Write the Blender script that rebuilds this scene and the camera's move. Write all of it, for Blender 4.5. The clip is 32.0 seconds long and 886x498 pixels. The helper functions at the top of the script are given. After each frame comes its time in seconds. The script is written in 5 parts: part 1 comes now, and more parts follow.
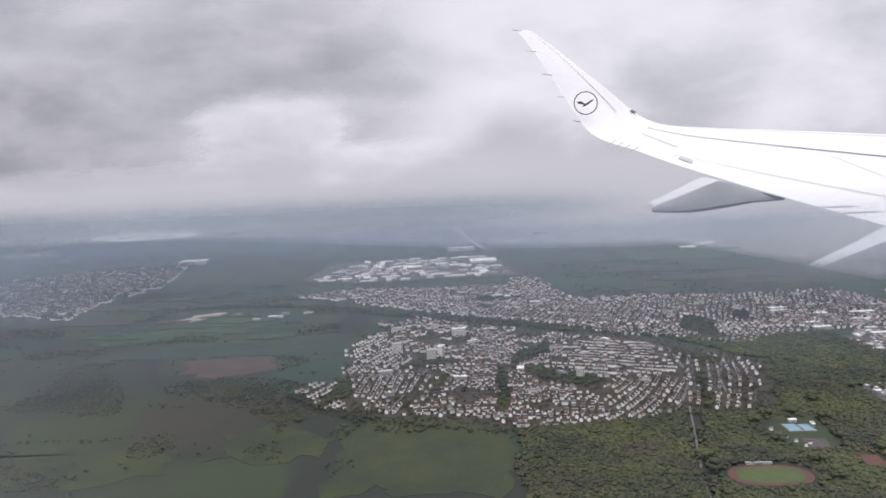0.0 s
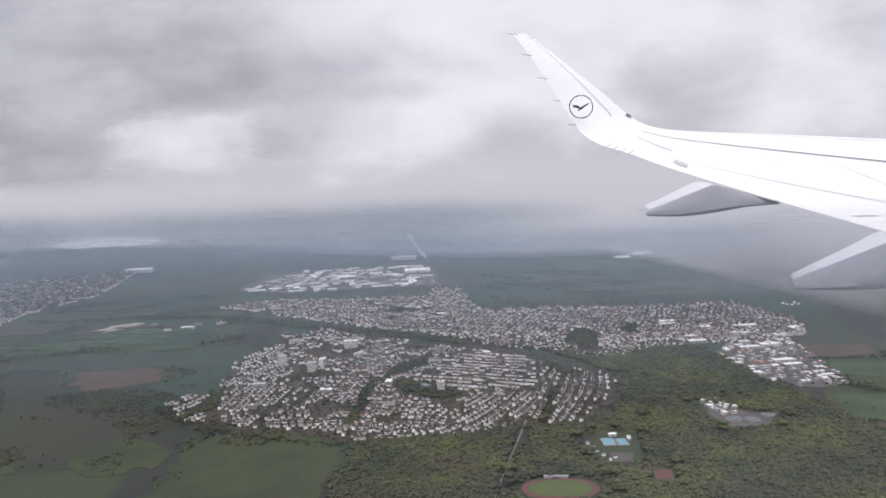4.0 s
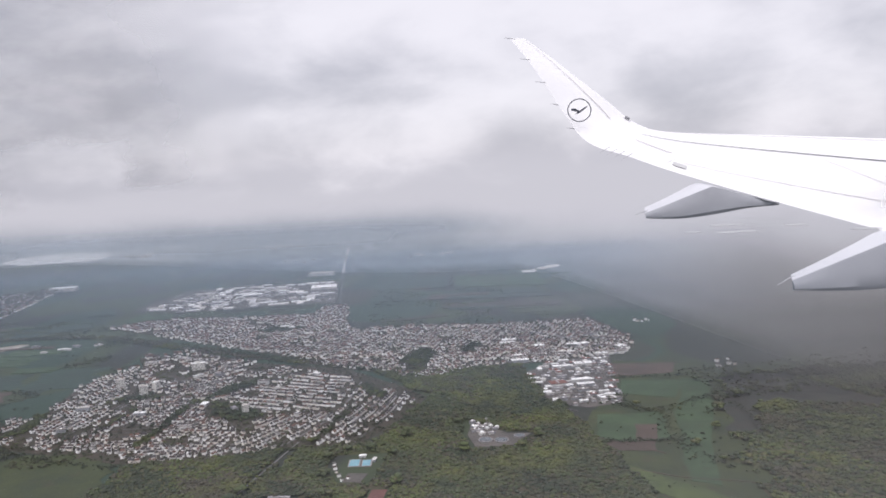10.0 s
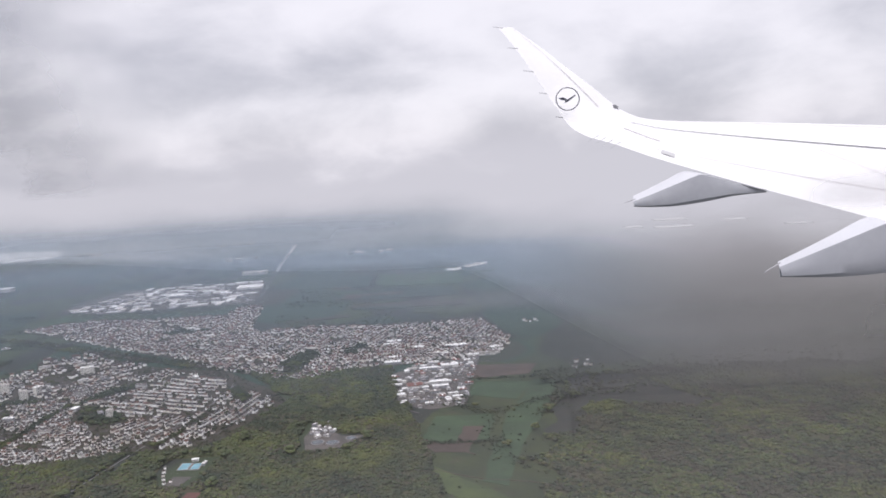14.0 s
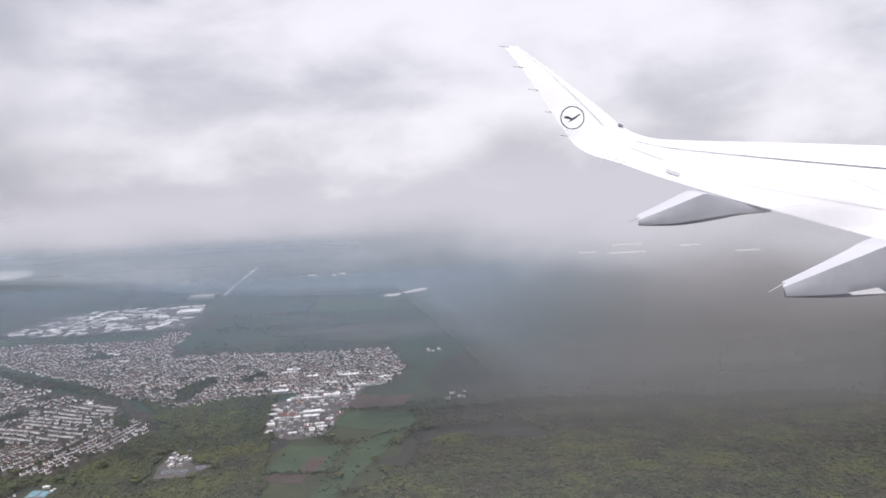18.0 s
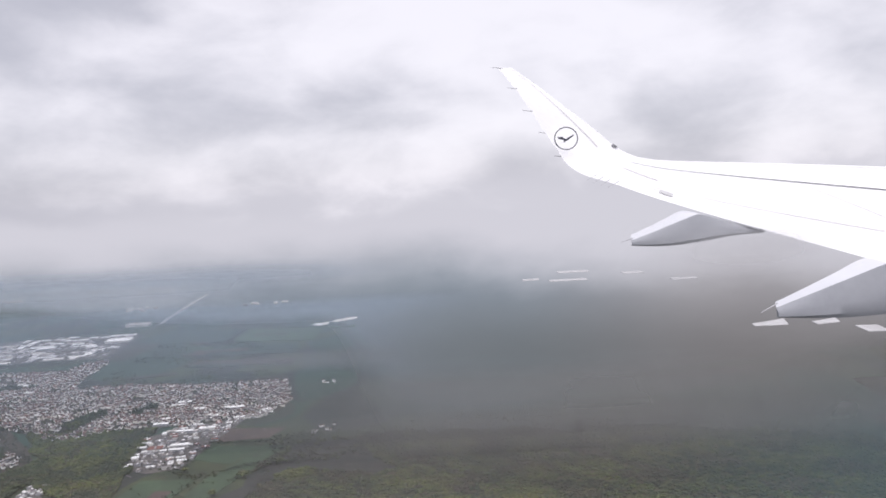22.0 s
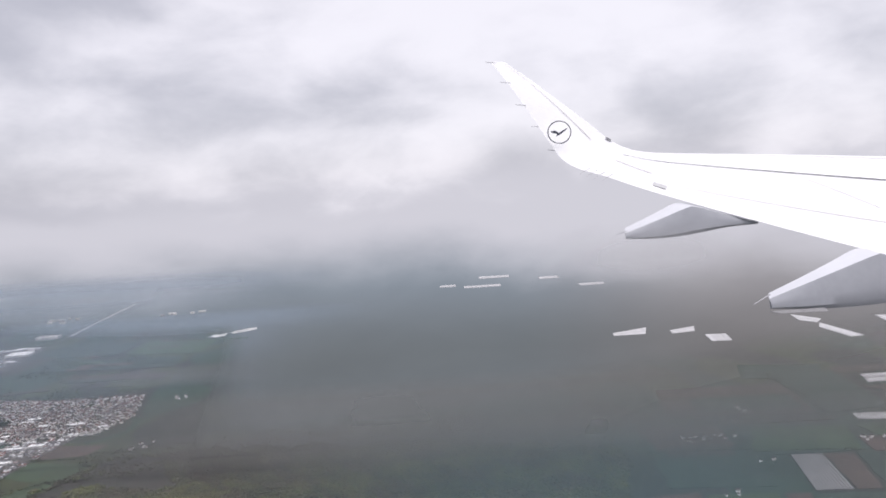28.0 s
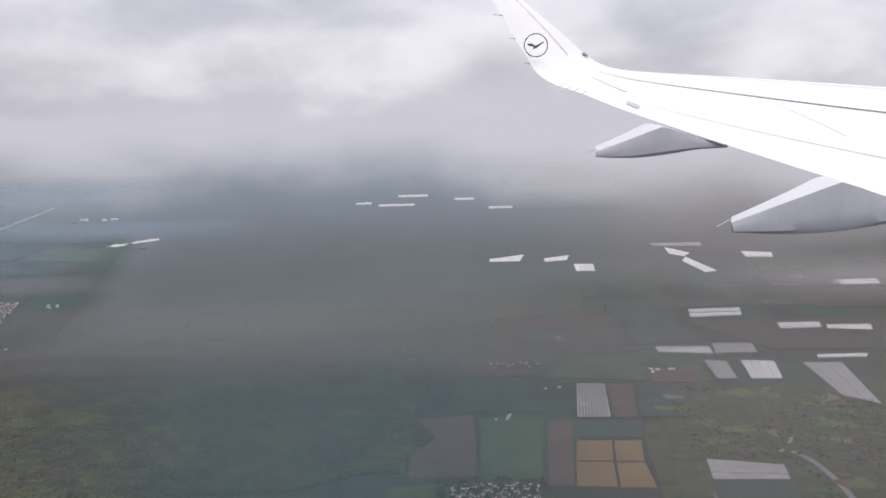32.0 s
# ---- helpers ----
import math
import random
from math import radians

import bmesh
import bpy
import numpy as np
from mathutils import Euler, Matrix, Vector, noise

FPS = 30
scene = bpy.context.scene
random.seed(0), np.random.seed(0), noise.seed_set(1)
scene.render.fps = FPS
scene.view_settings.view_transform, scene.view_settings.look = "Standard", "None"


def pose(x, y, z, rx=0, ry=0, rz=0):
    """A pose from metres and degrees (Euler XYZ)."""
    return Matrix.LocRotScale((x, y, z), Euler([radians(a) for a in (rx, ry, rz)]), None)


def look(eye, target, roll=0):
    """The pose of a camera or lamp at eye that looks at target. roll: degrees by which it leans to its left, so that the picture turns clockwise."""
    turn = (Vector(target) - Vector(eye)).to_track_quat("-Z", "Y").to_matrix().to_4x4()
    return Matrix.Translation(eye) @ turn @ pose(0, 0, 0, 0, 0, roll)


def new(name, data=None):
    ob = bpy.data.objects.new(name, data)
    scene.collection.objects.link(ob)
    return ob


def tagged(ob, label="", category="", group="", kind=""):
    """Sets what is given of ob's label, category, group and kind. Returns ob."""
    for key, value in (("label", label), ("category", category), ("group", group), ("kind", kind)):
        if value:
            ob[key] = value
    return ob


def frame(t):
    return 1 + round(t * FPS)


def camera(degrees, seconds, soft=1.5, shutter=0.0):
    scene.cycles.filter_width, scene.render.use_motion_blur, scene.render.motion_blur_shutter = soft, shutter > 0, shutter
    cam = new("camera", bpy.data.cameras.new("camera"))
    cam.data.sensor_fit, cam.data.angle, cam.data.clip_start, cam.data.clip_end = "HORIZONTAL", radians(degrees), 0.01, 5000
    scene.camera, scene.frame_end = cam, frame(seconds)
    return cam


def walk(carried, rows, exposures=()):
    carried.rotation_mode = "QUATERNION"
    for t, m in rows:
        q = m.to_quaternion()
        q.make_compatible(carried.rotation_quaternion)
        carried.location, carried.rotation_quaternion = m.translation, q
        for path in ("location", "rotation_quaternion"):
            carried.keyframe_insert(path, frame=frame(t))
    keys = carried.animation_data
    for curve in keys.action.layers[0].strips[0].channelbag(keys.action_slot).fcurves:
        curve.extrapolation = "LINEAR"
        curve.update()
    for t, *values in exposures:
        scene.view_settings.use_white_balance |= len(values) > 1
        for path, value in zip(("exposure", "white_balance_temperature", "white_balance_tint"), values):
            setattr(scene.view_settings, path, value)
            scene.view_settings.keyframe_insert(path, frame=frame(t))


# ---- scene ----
EXPOSURES = [(0.0, 0.12, 6350, 15), (6.0, 0.15, 6350, 15), (13.0, 0.22, 6350, 15), (19.0, 0.27, 6350, 15), (28.0, 0.25, 6350, 15), (32.0, 0.16, 6350, 15)]
cam = camera(57.33, 32.0, soft=1.7)
# seconds, eye x, y, z, yaw, pitch, lean
ROWS = [
    (0, 0.00, -0.00, 33.00, -0.30, -6.52, -2.56),
    (0.5, 2.44, -0.55, 33.24, -0.22, -6.34, -2.53),
    (1, 4.91, -1.10, 33.48, -0.19, -6.22, -2.40),
    (1.5, 7.40, -1.66, 33.72, -0.30, -6.20, -2.47),
    (2, 9.91, -2.23, 33.96, -0.35, -6.22, -2.35),
    (2.5, 12.44, -2.80, 34.21, -0.39, -6.29, -2.37),
    (3, 14.99, -3.38, 34.46, -0.48, -6.38, -2.32),
    (3.5, 17.56, -3.96, 34.72, -0.43, -6.33, -2.32),
    (5.5, 28.07, -6.35, 35.77, -0.38, -6.46, -2.65),
    (6, 30.75, -6.96, 36.04, -0.40, -6.50, -2.69),
    (6.5, 33.46, -7.58, 36.32, -0.27, -6.51, -2.77),
    (7, 36.18, -8.20, 36.60, -0.35, -6.47, -2.81),
    (7.5, 38.93, -8.83, 36.88, -0.33, -6.44, -2.86),
    (8, 41.70, -9.47, 37.17, -0.40, -6.32, -2.81),
    (8.5, 44.49, -10.11, 37.46, -0.23, -6.32, -2.87),
    (9, 47.30, -10.76, 37.75, -0.06, -6.32, -2.86),
    (9.5, 50.13, -11.42, 38.05, 0.08, -6.14, -3.05),
    (10, 52.99, -12.08, 38.35, 0.02, -6.03, -3.10),
    (10.5, 55.86, -12.75, 38.65, 0.02, -5.94, -3.17),
    (11, 58.76, -13.42, 38.96, -0.02, -5.92, -3.35),
    (11.5, 61.68, -14.10, 39.27, -0.00, -6.01, -3.73),
    (12, 64.62, -14.79, 39.59, -0.12, -6.10, -4.05),
    (12.5, 67.58, -15.48, 39.91, -0.14, -6.32, -4.26),
    (13, 70.57, -16.18, 40.24, -0.19, -6.52, -3.93),
    (13.5, 73.57, -16.89, 40.57, -0.25, -6.67, -3.81),
    (14, 76.60, -17.60, 40.90, -0.38, -6.81, -3.55),
    (14.5, 79.65, -18.32, 41.24, -0.41, -6.82, -3.61),
    (16.5, 92.06, -21.25, 42.62, -0.26, -6.38, -3.57),
    (17, 95.22, -22.00, 42.98, -0.05, -6.03, -3.26),
    (17.5, 98.40, -22.76, 43.34, 0.13, -5.82, -3.25),
    (18, 101.60, -23.53, 43.71, 0.16, -5.60, -3.16),
    (18.5, 104.82, -24.30, 44.08, 0.12, -5.42, -3.13),
    (19, 108.07, -25.08, 44.46, 0.07, -4.96, -2.96),
    (19.5, 111.33, -25.86, 44.84, 0.08, -4.68, -3.01),
    (20, 114.62, -26.65, 45.22, -0.01, -4.44, -3.10),
    (20.5, 117.93, -27.45, 45.61, -0.07, -4.47, -3.18),
    (21, 121.26, -28.25, 46.00, -0.10, -4.34, -3.02),
    (21.5, 124.61, -29.07, 46.40, 0.00, -4.29, -3.11),
    (22, 127.99, -29.88, 46.81, 0.01, -4.24, -3.12),
    (22.5, 131.38, -30.71, 47.21, -0.04, -4.28, -3.46),
    (23, 134.80, -31.54, 47.62, 0.16, -4.39, -3.36),
    (23.5, 138.24, -32.38, 48.04, 0.14, -4.42, -3.34),
    (24, 141.70, -33.23, 48.46, 0.21, -4.46, -3.47),
    (24.5, 145.18, -34.08, 48.89, 0.13, -4.34, -3.58),
    (25, 148.68, -34.94, 49.32, 0.13, -4.27, -3.63),
    (25.5, 152.21, -35.81, 49.76, 0.06, -4.28, -3.59),
    (27.5, 166.52, -39.35, 51.56, 0.17, -4.58, -3.86),
    (28, 170.16, -40.26, 52.02, 0.19, -4.66, -3.85),
    (28.5, 173.81, -41.17, 52.49, 0.12, -4.79, -3.67),
    (29, 177.49, -42.09, 52.96, 0.00, -5.04, -3.73),
    (29.5, 181.19, -43.01, 53.44, -0.61, -7.56, -3.53),
    (30, 184.91, -43.95, 53.92, -1.08, -9.35, -3.28),
    (30.5, 188.65, -44.89, 54.41, -1.54, -10.77, -1.93),
    (31, 192.41, -45.84, 54.90, -1.63, -11.62, -1.84),
    (31.5, 196.19, -46.79, 55.40, -1.62, -11.58, -1.56),
    (32, 200.00, -47.76, 55.91, -1.39, -11.05, -1.32),
]


def eye_pose(x, y, z, yaw, pitch, lean):
    return pose(x, y, z, 90 + pitch, 0, yaw) @ pose(0, 0, 0, 0, 0, lean)


walk(cam, [(t, eye_pose(*row)) for t, *row in ROWS], EXPOSURES)
# ---- light ----
world = bpy.data.worlds.new("world")
scene.world = world
world.use_nodes = True
wt = world.node_tree
wt.nodes.clear()


class Graph:
    """Small helper to wire shader nodes."""

    def __init__(self, tree):
        self.t = tree

    def n(self, kind, **sets):
        node = self.t.nodes.new(kind)
        for k, v in sets.items():
            if k.startswith("i_"):
                node.inputs[k[2:].replace("_", " ")].default_value = v
            else:
                setattr(node, k, v)
        return node

    def link(self, a, b):
        self.t.links.new(a, b)

    def math(self, op, a, b=0.0, c=0.0, clamp=False):
        m = self.n("ShaderNodeMath", operation=op, use_clamp=clamp)
        for i, v in enumerate((a, b, c)):
            if isinstance(v, (int, float)):
                m.inputs[i].default_value = v
            else:
                self.link(v, m.inputs[i])
        return m.outputs[0]

    def mix(self, fac, a, b):
        m = self.n("ShaderNodeMix", data_type="RGBA")
        for sock, v in ((m.inputs[0], fac), (m.inputs[6], a), (m.inputs[7], b)):
            if isinstance(v, (int, float)):
                sock.default_value = v
            elif isinstance(v, tuple):
                sock.default_value = (*v[:3], 1.0)
            else:
                self.link(v, sock)
        return m.outputs[2]

    def ramp(self, x, lo, hi, smooth=True):
        m = self.n("ShaderNodeMapRange", interpolation_type="SMOOTHSTEP" if smooth else "LINEAR")
        self.link(x, m.inputs[0])
        m.inputs[1].default_value, m.inputs[2].default_value = lo, hi
        return m.outputs[0]

    def noise(self, vec, scale, detail=4.0, rough=0.55, distort=0.0):
        m = self.n("ShaderNodeTexNoise")
        m.inputs["Scale"].default_value, m.inputs["Detail"].default_value = scale, detail
        m.inputs["Roughness"].default_value, m.inputs["Distortion"].default_value = rough, distort
        if vec is not None:
            self.link(vec, m.inputs["Vector"])
        return m.outputs[0]


SUN_HIGH, SUN_ROUND = 57.0, 193.0
g = Graph(wt)
sky = g.n("ShaderNodeTexSky", sky_type="NISHITA", sun_disc=False, sun_elevation=radians(SUN_HIGH), sun_rotation=radians(SUN_ROUND))
geo = g.n("ShaderNodeTexCoord")
xyz = g.n("ShaderNodeSeparateXYZ")
g.link(geo.outputs["Generated"], xyz.inputs[0])
dx, dy, dz = xyz.outputs
# an overcast layer of wide flat billows
flat = g.n("ShaderNodeMapping")
g.link(geo.outputs["Generated"], flat.inputs[0])
flat.inputs["Scale"].default_value = (1.0, 1.0, 2.0)
flat.inputs["Location"].default_value = (0.52, 0.3, 0.40)
big = g.noise(flat.outputs[0], 2.6, 2.5, 0.45, 0.15)
mid = g.noise(flat.outputs[0], 7.0, 5.0, 0.52, 0.15)
lump = g.math("ADD", g.math("MULTIPLY", big, 0.62), g.math("MULTIPLY", mid, 0.38))
# brighter higher up and towards the hidden sun
side = g.math("ADD", g.math("MULTIPLY", dx, 0.085), g.math("MULTIPLY", dz, 0.44))
sunward = g.math("ADD", g.math("MULTIPLY", dx, dx), g.math("MULTIPLY", g.math("SUBTRACT", dz, 0.16), g.math("MULTIPLY", g.math("SUBTRACT", dz, 0.16), 3.0)))
glow = g.math("MULTIPLY", g.math("SUBTRACT", 1.0, g.ramp(sunward, 0.0, 0.10)), 0.015)
low_x, low_z = g.math("MULTIPLY", g.math("ADD", dx, 0.16), 4.6), g.math("MULTIPLY", g.math("SUBTRACT", dz, 0.035), 20.0)
rift = g.math("MULTIPLY", g.math("SUBTRACT", 1.0, g.ramp(g.math("ADD", g.math("MULTIPLY", low_x, low_x), g.math("MULTIPLY", low_z, low_z)), 0.0, 1.3)), 0.095)
glow = g.math("SUBTRACT", g.math("ADD", glow, rift), g.math("MULTIPLY", g.math("SUBTRACT", 1.0, g.ramp(dx, -0.52, -0.20)), 0.075))
thick = g.ramp(g.math("ADD", g.math("ADD", lump, glow), side), 0.41, 0.69)
cloud = g.mix(thick, (0.45, 0.455, 0.495), (0.80, 0.79, 0.815))
dim = g.n("ShaderNodeVectorMath", operation="SCALE")
g.link(sky.outputs[0], dim.inputs[0])
dim.inputs["Scale"].default_value = 0.10
over = g.mix(0.93, dim.outputs[0], cloud)
band = g.mix(g.ramp(g.math("ADD", dz, g.math("MULTIPLY", g.math("SUBTRACT", mid, 0.5), 0.10)), -0.030, 0.016), (0.535, 0.535, 0.565), over)
# hazy distance below the fog's edge, its haze painted into the backdrop colours
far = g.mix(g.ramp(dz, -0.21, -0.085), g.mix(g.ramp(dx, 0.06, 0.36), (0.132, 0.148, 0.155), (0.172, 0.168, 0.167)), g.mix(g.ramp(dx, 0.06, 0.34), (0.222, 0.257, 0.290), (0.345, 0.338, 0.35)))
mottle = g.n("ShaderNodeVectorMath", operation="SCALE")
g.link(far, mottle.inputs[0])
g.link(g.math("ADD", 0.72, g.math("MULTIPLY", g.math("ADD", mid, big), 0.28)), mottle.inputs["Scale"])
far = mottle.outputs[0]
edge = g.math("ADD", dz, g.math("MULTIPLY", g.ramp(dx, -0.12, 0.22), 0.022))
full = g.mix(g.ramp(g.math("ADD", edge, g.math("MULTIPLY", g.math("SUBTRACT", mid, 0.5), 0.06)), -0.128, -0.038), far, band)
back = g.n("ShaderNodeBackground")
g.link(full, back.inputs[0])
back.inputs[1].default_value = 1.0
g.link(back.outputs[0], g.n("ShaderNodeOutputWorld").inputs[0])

sun = new("sun", bpy.data.lights.new("sun", "SUN"))
sun.data.energy, sun.data.angle, sun.data.color = 1.7, radians(30), (1.0, 0.97, 0.93)
sun.matrix_world = look((0, 0, 0), (0.12, 0.54, -0.84))


# ---- materials ----
def material(name, a, b=None, scale=1.0, fine=12.0, rough=0.85, metal=0.0, bump=0.15, vary=0.0, island=False, wear=None, spec=0.3, height=0.05):
    """Two-scale mottled surface; vary: spread of brightness between pieces or objects."""
    m = bpy.data.materials.new(name)
    m.use_nodes = True
    q = Graph(m.node_tree)
    bsdf = m.node_tree.nodes["Principled BSDF"]
    pos = q.n("ShaderNodeNewGeometry")
    p = pos.outputs["Position"]
    n1, n2 = q.noise(p, scale, 5.0, 0.6), q.noise(p, fine, 3.0, 0.6)
    fac = q.ramp(q.math("ADD", q.math("MULTIPLY", n1, 0.7), q.math("MULTIPLY", n2, 0.3)), 0.36, 0.64)
    col = q.mix(fac, a, b or tuple(0.72 * c for c in a))
    if wear:
        col = q.mix(q.math("MULTIPLY", q.ramp(q.noise(p, scale * 2.3, 4.0, 0.65), 0.56, 0.70), 0.8), col, wear)
    if vary:
        r = pos.outputs["Random Per Island"] if island else q.n("ShaderNodeObjectInfo").outputs["Random"]
        hsv = q.n("ShaderNodeHueSaturation")
        q.link(q.math("ADD", q.math("MULTIPLY", r, 2 * vary), 1 - vary), hsv.inputs["Value"])
        q.link(q.math("ADD", q.math("MULTIPLY", q.math("FRACT", q.math("MULTIPLY", r, 7.31)), 0.06), 0.47), hsv.inputs["Hue"])
        q.link(col, hsv.inputs["Color"])
        col = hsv.outputs[0]
    q.link(col, bsdf.inputs["Base Color"])
    bsdf.inputs["Roughness"].default_value, bsdf.inputs["Metallic"].default_value = rough, metal
    bsdf.inputs["Specular IOR Level"].default_value = spec
    if bump:
        bn = q.n("ShaderNodeBump")
        bn.inputs["Strength"].default_value, bn.inputs["Distance"].default_value = bump, height
        q.link(n2, bn.inputs["Height"])
        q.link(bn.outputs[0], bsdf.inputs["Normal"])
    return m


def pick_material(name, colours, rough=0.85, island=True, fine=9.0, tint=None):
    """Each piece takes one of some colours at random."""
    m = bpy.data.materials.new(name)
    m.use_nodes = True
    q = Graph(m.node_tree)
    bsdf = m.node_tree.nodes["Principled BSDF"]
    pos = q.n("ShaderNodeNewGeometry")
    r = pos.outputs["Random Per Island"] if island else q.n("ShaderNodeObjectInfo").outputs["Random"]
    cr = q.n("ShaderNodeValToRGB")
    cr.color_ramp.interpolation = "CONSTANT"
    els = cr.color_ramp.elements
    while len(els) < len(colours):
        els.new(1.0)
    for i, c in enumerate(colours):
        els[i].position, els[i].color = i / len(colours), (*c, 1)
    q.link(r, cr.inputs[0])
    n2 = q.noise(pos.outputs["Position"], fine, 4.0, 0.65)
    hsv = q.n("ShaderNodeHueSaturation")
    q.link(q.math("ADD", q.math("MULTIPLY", n2, 0.7), 0.65), hsv.inputs["Value"])
    if tint:
        wide_ = q.ramp(q.noise(pos.outputs["Position"], 0.07, 3.0, 0.55), 0.38, 0.62)
        grove = q.ramp(q.noise(pos.outputs["Position"], 0.38, 3.0, 0.6), 0.36, 0.66)
        share = q.math("ADD", q.math("MULTIPLY", wide_, 0.45), q.math("MULTIPLY", grove, 0.45))
        fresh = q.ramp(q.noise(pos.outputs["Position"], 0.11, 4.0, 0.6), 0.48, 0.64)
        lively = q.mix(q.math("MULTIPLY", fresh, 0.65), cr.outputs[0], (0.112, 0.122, 0.044))
        q.link(q.mix(share, lively, tint), hsv.inputs["Color"])
    else:
        q.link(cr.outputs[0], hsv.inputs["Color"])
    q.link(hsv.outputs[0], bsdf.inputs["Base Color"])
    bsdf.inputs["Roughness"].default_value = rough
    bsdf.inputs["Specular IOR Level"].default_value = 0.25
    return m


M_GROUND = material("meadow_and_copse", (0.038, 0.053, 0.036), (0.052, 0.061, 0.042), 0.045, 0.9, bump=0.4, wear=(0.046, 0.050, 0.038))
M_TOWN = material("gardens_and_yards", (0.048, 0.048, 0.037), (0.076, 0.062, 0.055), 0.35, 2.5, bump=0.3, wear=(0.05, 0.065, 0.04))
M_YARD = material("paved_yards", (0.125, 0.112, 0.105), (0.088, 0.083, 0.080), 0.25, 2.0, bump=0.2)
M_GREEN = material("young_crop_green", (0.060, 0.094, 0.052), (0.046, 0.070, 0.042), 0.22, 2.0, bump=0.2, wear=(0.052, 0.062, 0.040))
M_TEAL = material("dark_winter_crop", (0.044, 0.068, 0.054), (0.040, 0.056, 0.046), 0.12, 2.0, bump=0.2)
M_OLIVE = material("olive_meadow", (0.058, 0.070, 0.034), (0.038, 0.050, 0.033), 0.12, 2.2, bump=0.2, wear=(0.060, 0.056, 0.040))
M_LIME = material("bright_meadow", (0.082, 0.108, 0.044), (0.060, 0.080, 0.040), 0.25, 2.2, bump=0.2, wear=(0.058, 0.064, 0.040))
M_FELLED = material("dark_wet_clearing", (0.040, 0.046, 0.042), (0.052, 0.050, 0.044), 0.25, 2.0, bump=0.3, wear=(0.036, 0.052, 0.036))
M_DULL = material("dull_wet_soil", (0.070, 0.062, 0.053), (0.052, 0.052, 0.044), 0.06, 1.4, bump=0.2)
M_BROWN = material("bare_ploughed_soil", (0.098, 0.073, 0.062), (0.070, 0.057, 0.050), 0.15, 2.4, bump=0.25)
M_ORANGE = material("ochre_soil_beds", (0.165, 0.116, 0.060), (0.135, 0.098, 0.054), 0.2, 2.6, bump=0.25)
M_SCRUB = material("allotment_scrub", (0.034, 0.050, 0.027), (0.060, 0.063, 0.038), 0.45, 2.2, bump=0.4, wear=(0.105, 0.094, 0.080))
M_FILM = material("white_crop_film", (0.53, 0.525, 0.53), (0.42, 0.415, 0.42), 0.5, 4.0, rough=0.4, bump=0.2, vary=0.12, spec=0.5)
# same white film for far fields, with haze dimming put into its colour
M_FILM_FAR = material("haze_dimmed_crop_film", (0.50, 0.50, 0.51), (0.42, 0.42, 0.43), 0.5, 4.0, rough=0.5, bump=0.1)
M_FILM_OLD = material("grey_crop_film", (0.27, 0.265, 0.27), (0.20, 0.195, 0.20), 0.5, 4.0, rough=0.5, bump=0.2)
M_ASPHALT = material("asphalt", (0.105, 0.10, 0.10), (0.075, 0.072, 0.074), 0.6, 5.0, bump=0.15)
M_PALE_ROAD = material("pale_concrete_road", (0.27, 0.26, 0.26), (0.21, 0.20, 0.205), 0.4, 4.0, bump=0.1)
M_LANE = material("worn_grey_lane", (0.17, 0.165, 0.165), (0.13, 0.125, 0.127), 0.4, 4.0, bump=0.1)
# the wet road's shine is put into this pale base colour
M_WET_SHEEN = material("pale_wet_sheen_road", (0.38, 0.38, 0.39), (0.30, 0.30, 0.31), 0.1, 1.0, rough=0.3, bump=0.05, spec=0.6)
M_BALLAST = material("railway_ballast", (0.10, 0.085, 0.078), (0.07, 0.06, 0.058), 0.8, 6.0, bump=0.3)
M_WATER = material("grey_lake_water", (0.84, 0.85, 0.86), (0.76, 0.77, 0.78), 0.02, 0.3, rough=0.12, bump=0.05, spec=0.6)
M_POND = material("dull_pond_water", (0.105, 0.10, 0.115), (0.085, 0.083, 0.095), 0.1, 1.0, rough=0.35, bump=0.05, spec=0.5)
M_GRAVEL = material("white_washed_gravel", (0.66, 0.65, 0.63), (0.46, 0.45, 0.43), 0.2, 1.5, bump=0.2)
M_SAND = material("pale_sand_and_gravel", (0.40, 0.36, 0.32), (0.17, 0.15, 0.13), 0.12, 1.2, bump=0.3)
M_POOL = material("blue_pool_water", (0.17, 0.37, 0.44), (0.14, 0.32, 0.39), 0.8, 6.0, rough=0.1, bump=0.05, spec=0.6)
M_TARTAN = material("red_running_track", (0.155, 0.075, 0.066), (0.115, 0.062, 0.056), 0.8, 6.0, bump=0.1)
M_PITCH = material("mown_sports_turf", (0.098, 0.125, 0.050), (0.080, 0.108, 0.046), 0.5, 4.0, bump=0.1)
WALLS = [(0.88, 0.87, 0.86), (0.85, 0.83, 0.81), (0.90, 0.90, 0.90), (0.66, 0.61, 0.57), (0.88, 0.87, 0.86), (0.60, 0.585, 0.58), (0.78, 0.75, 0.70)]
ROOFS = [(0.112, 0.080, 0.070), (0.080, 0.066, 0.064), (0.058, 0.053, 0.056), (0.145, 0.094, 0.080), (0.080, 0.077, 0.080), (0.17, 0.165, 0.163), (0.086, 0.072, 0.068), (0.064, 0.060, 0.062)]
M_WALL = pick_material("rendered_house_walls", WALLS, island=False)
M_WALLS = pick_material("rendered_walls_many", WALLS)
M_ROOF = pick_material("tiled_roofs", ROOFS, island=False)
M_ROOFS = pick_material("tiled_roofs_many", ROOFS)
M_ROOFS_RED = pick_material("reddish_roofs_many", [(0.140, 0.098, 0.092), (0.108, 0.084, 0.083), (0.068, 0.061, 0.065), (0.168, 0.110, 0.100), (0.122, 0.092, 0.090), (0.090, 0.079, 0.082), (0.195, 0.18, 0.178)])
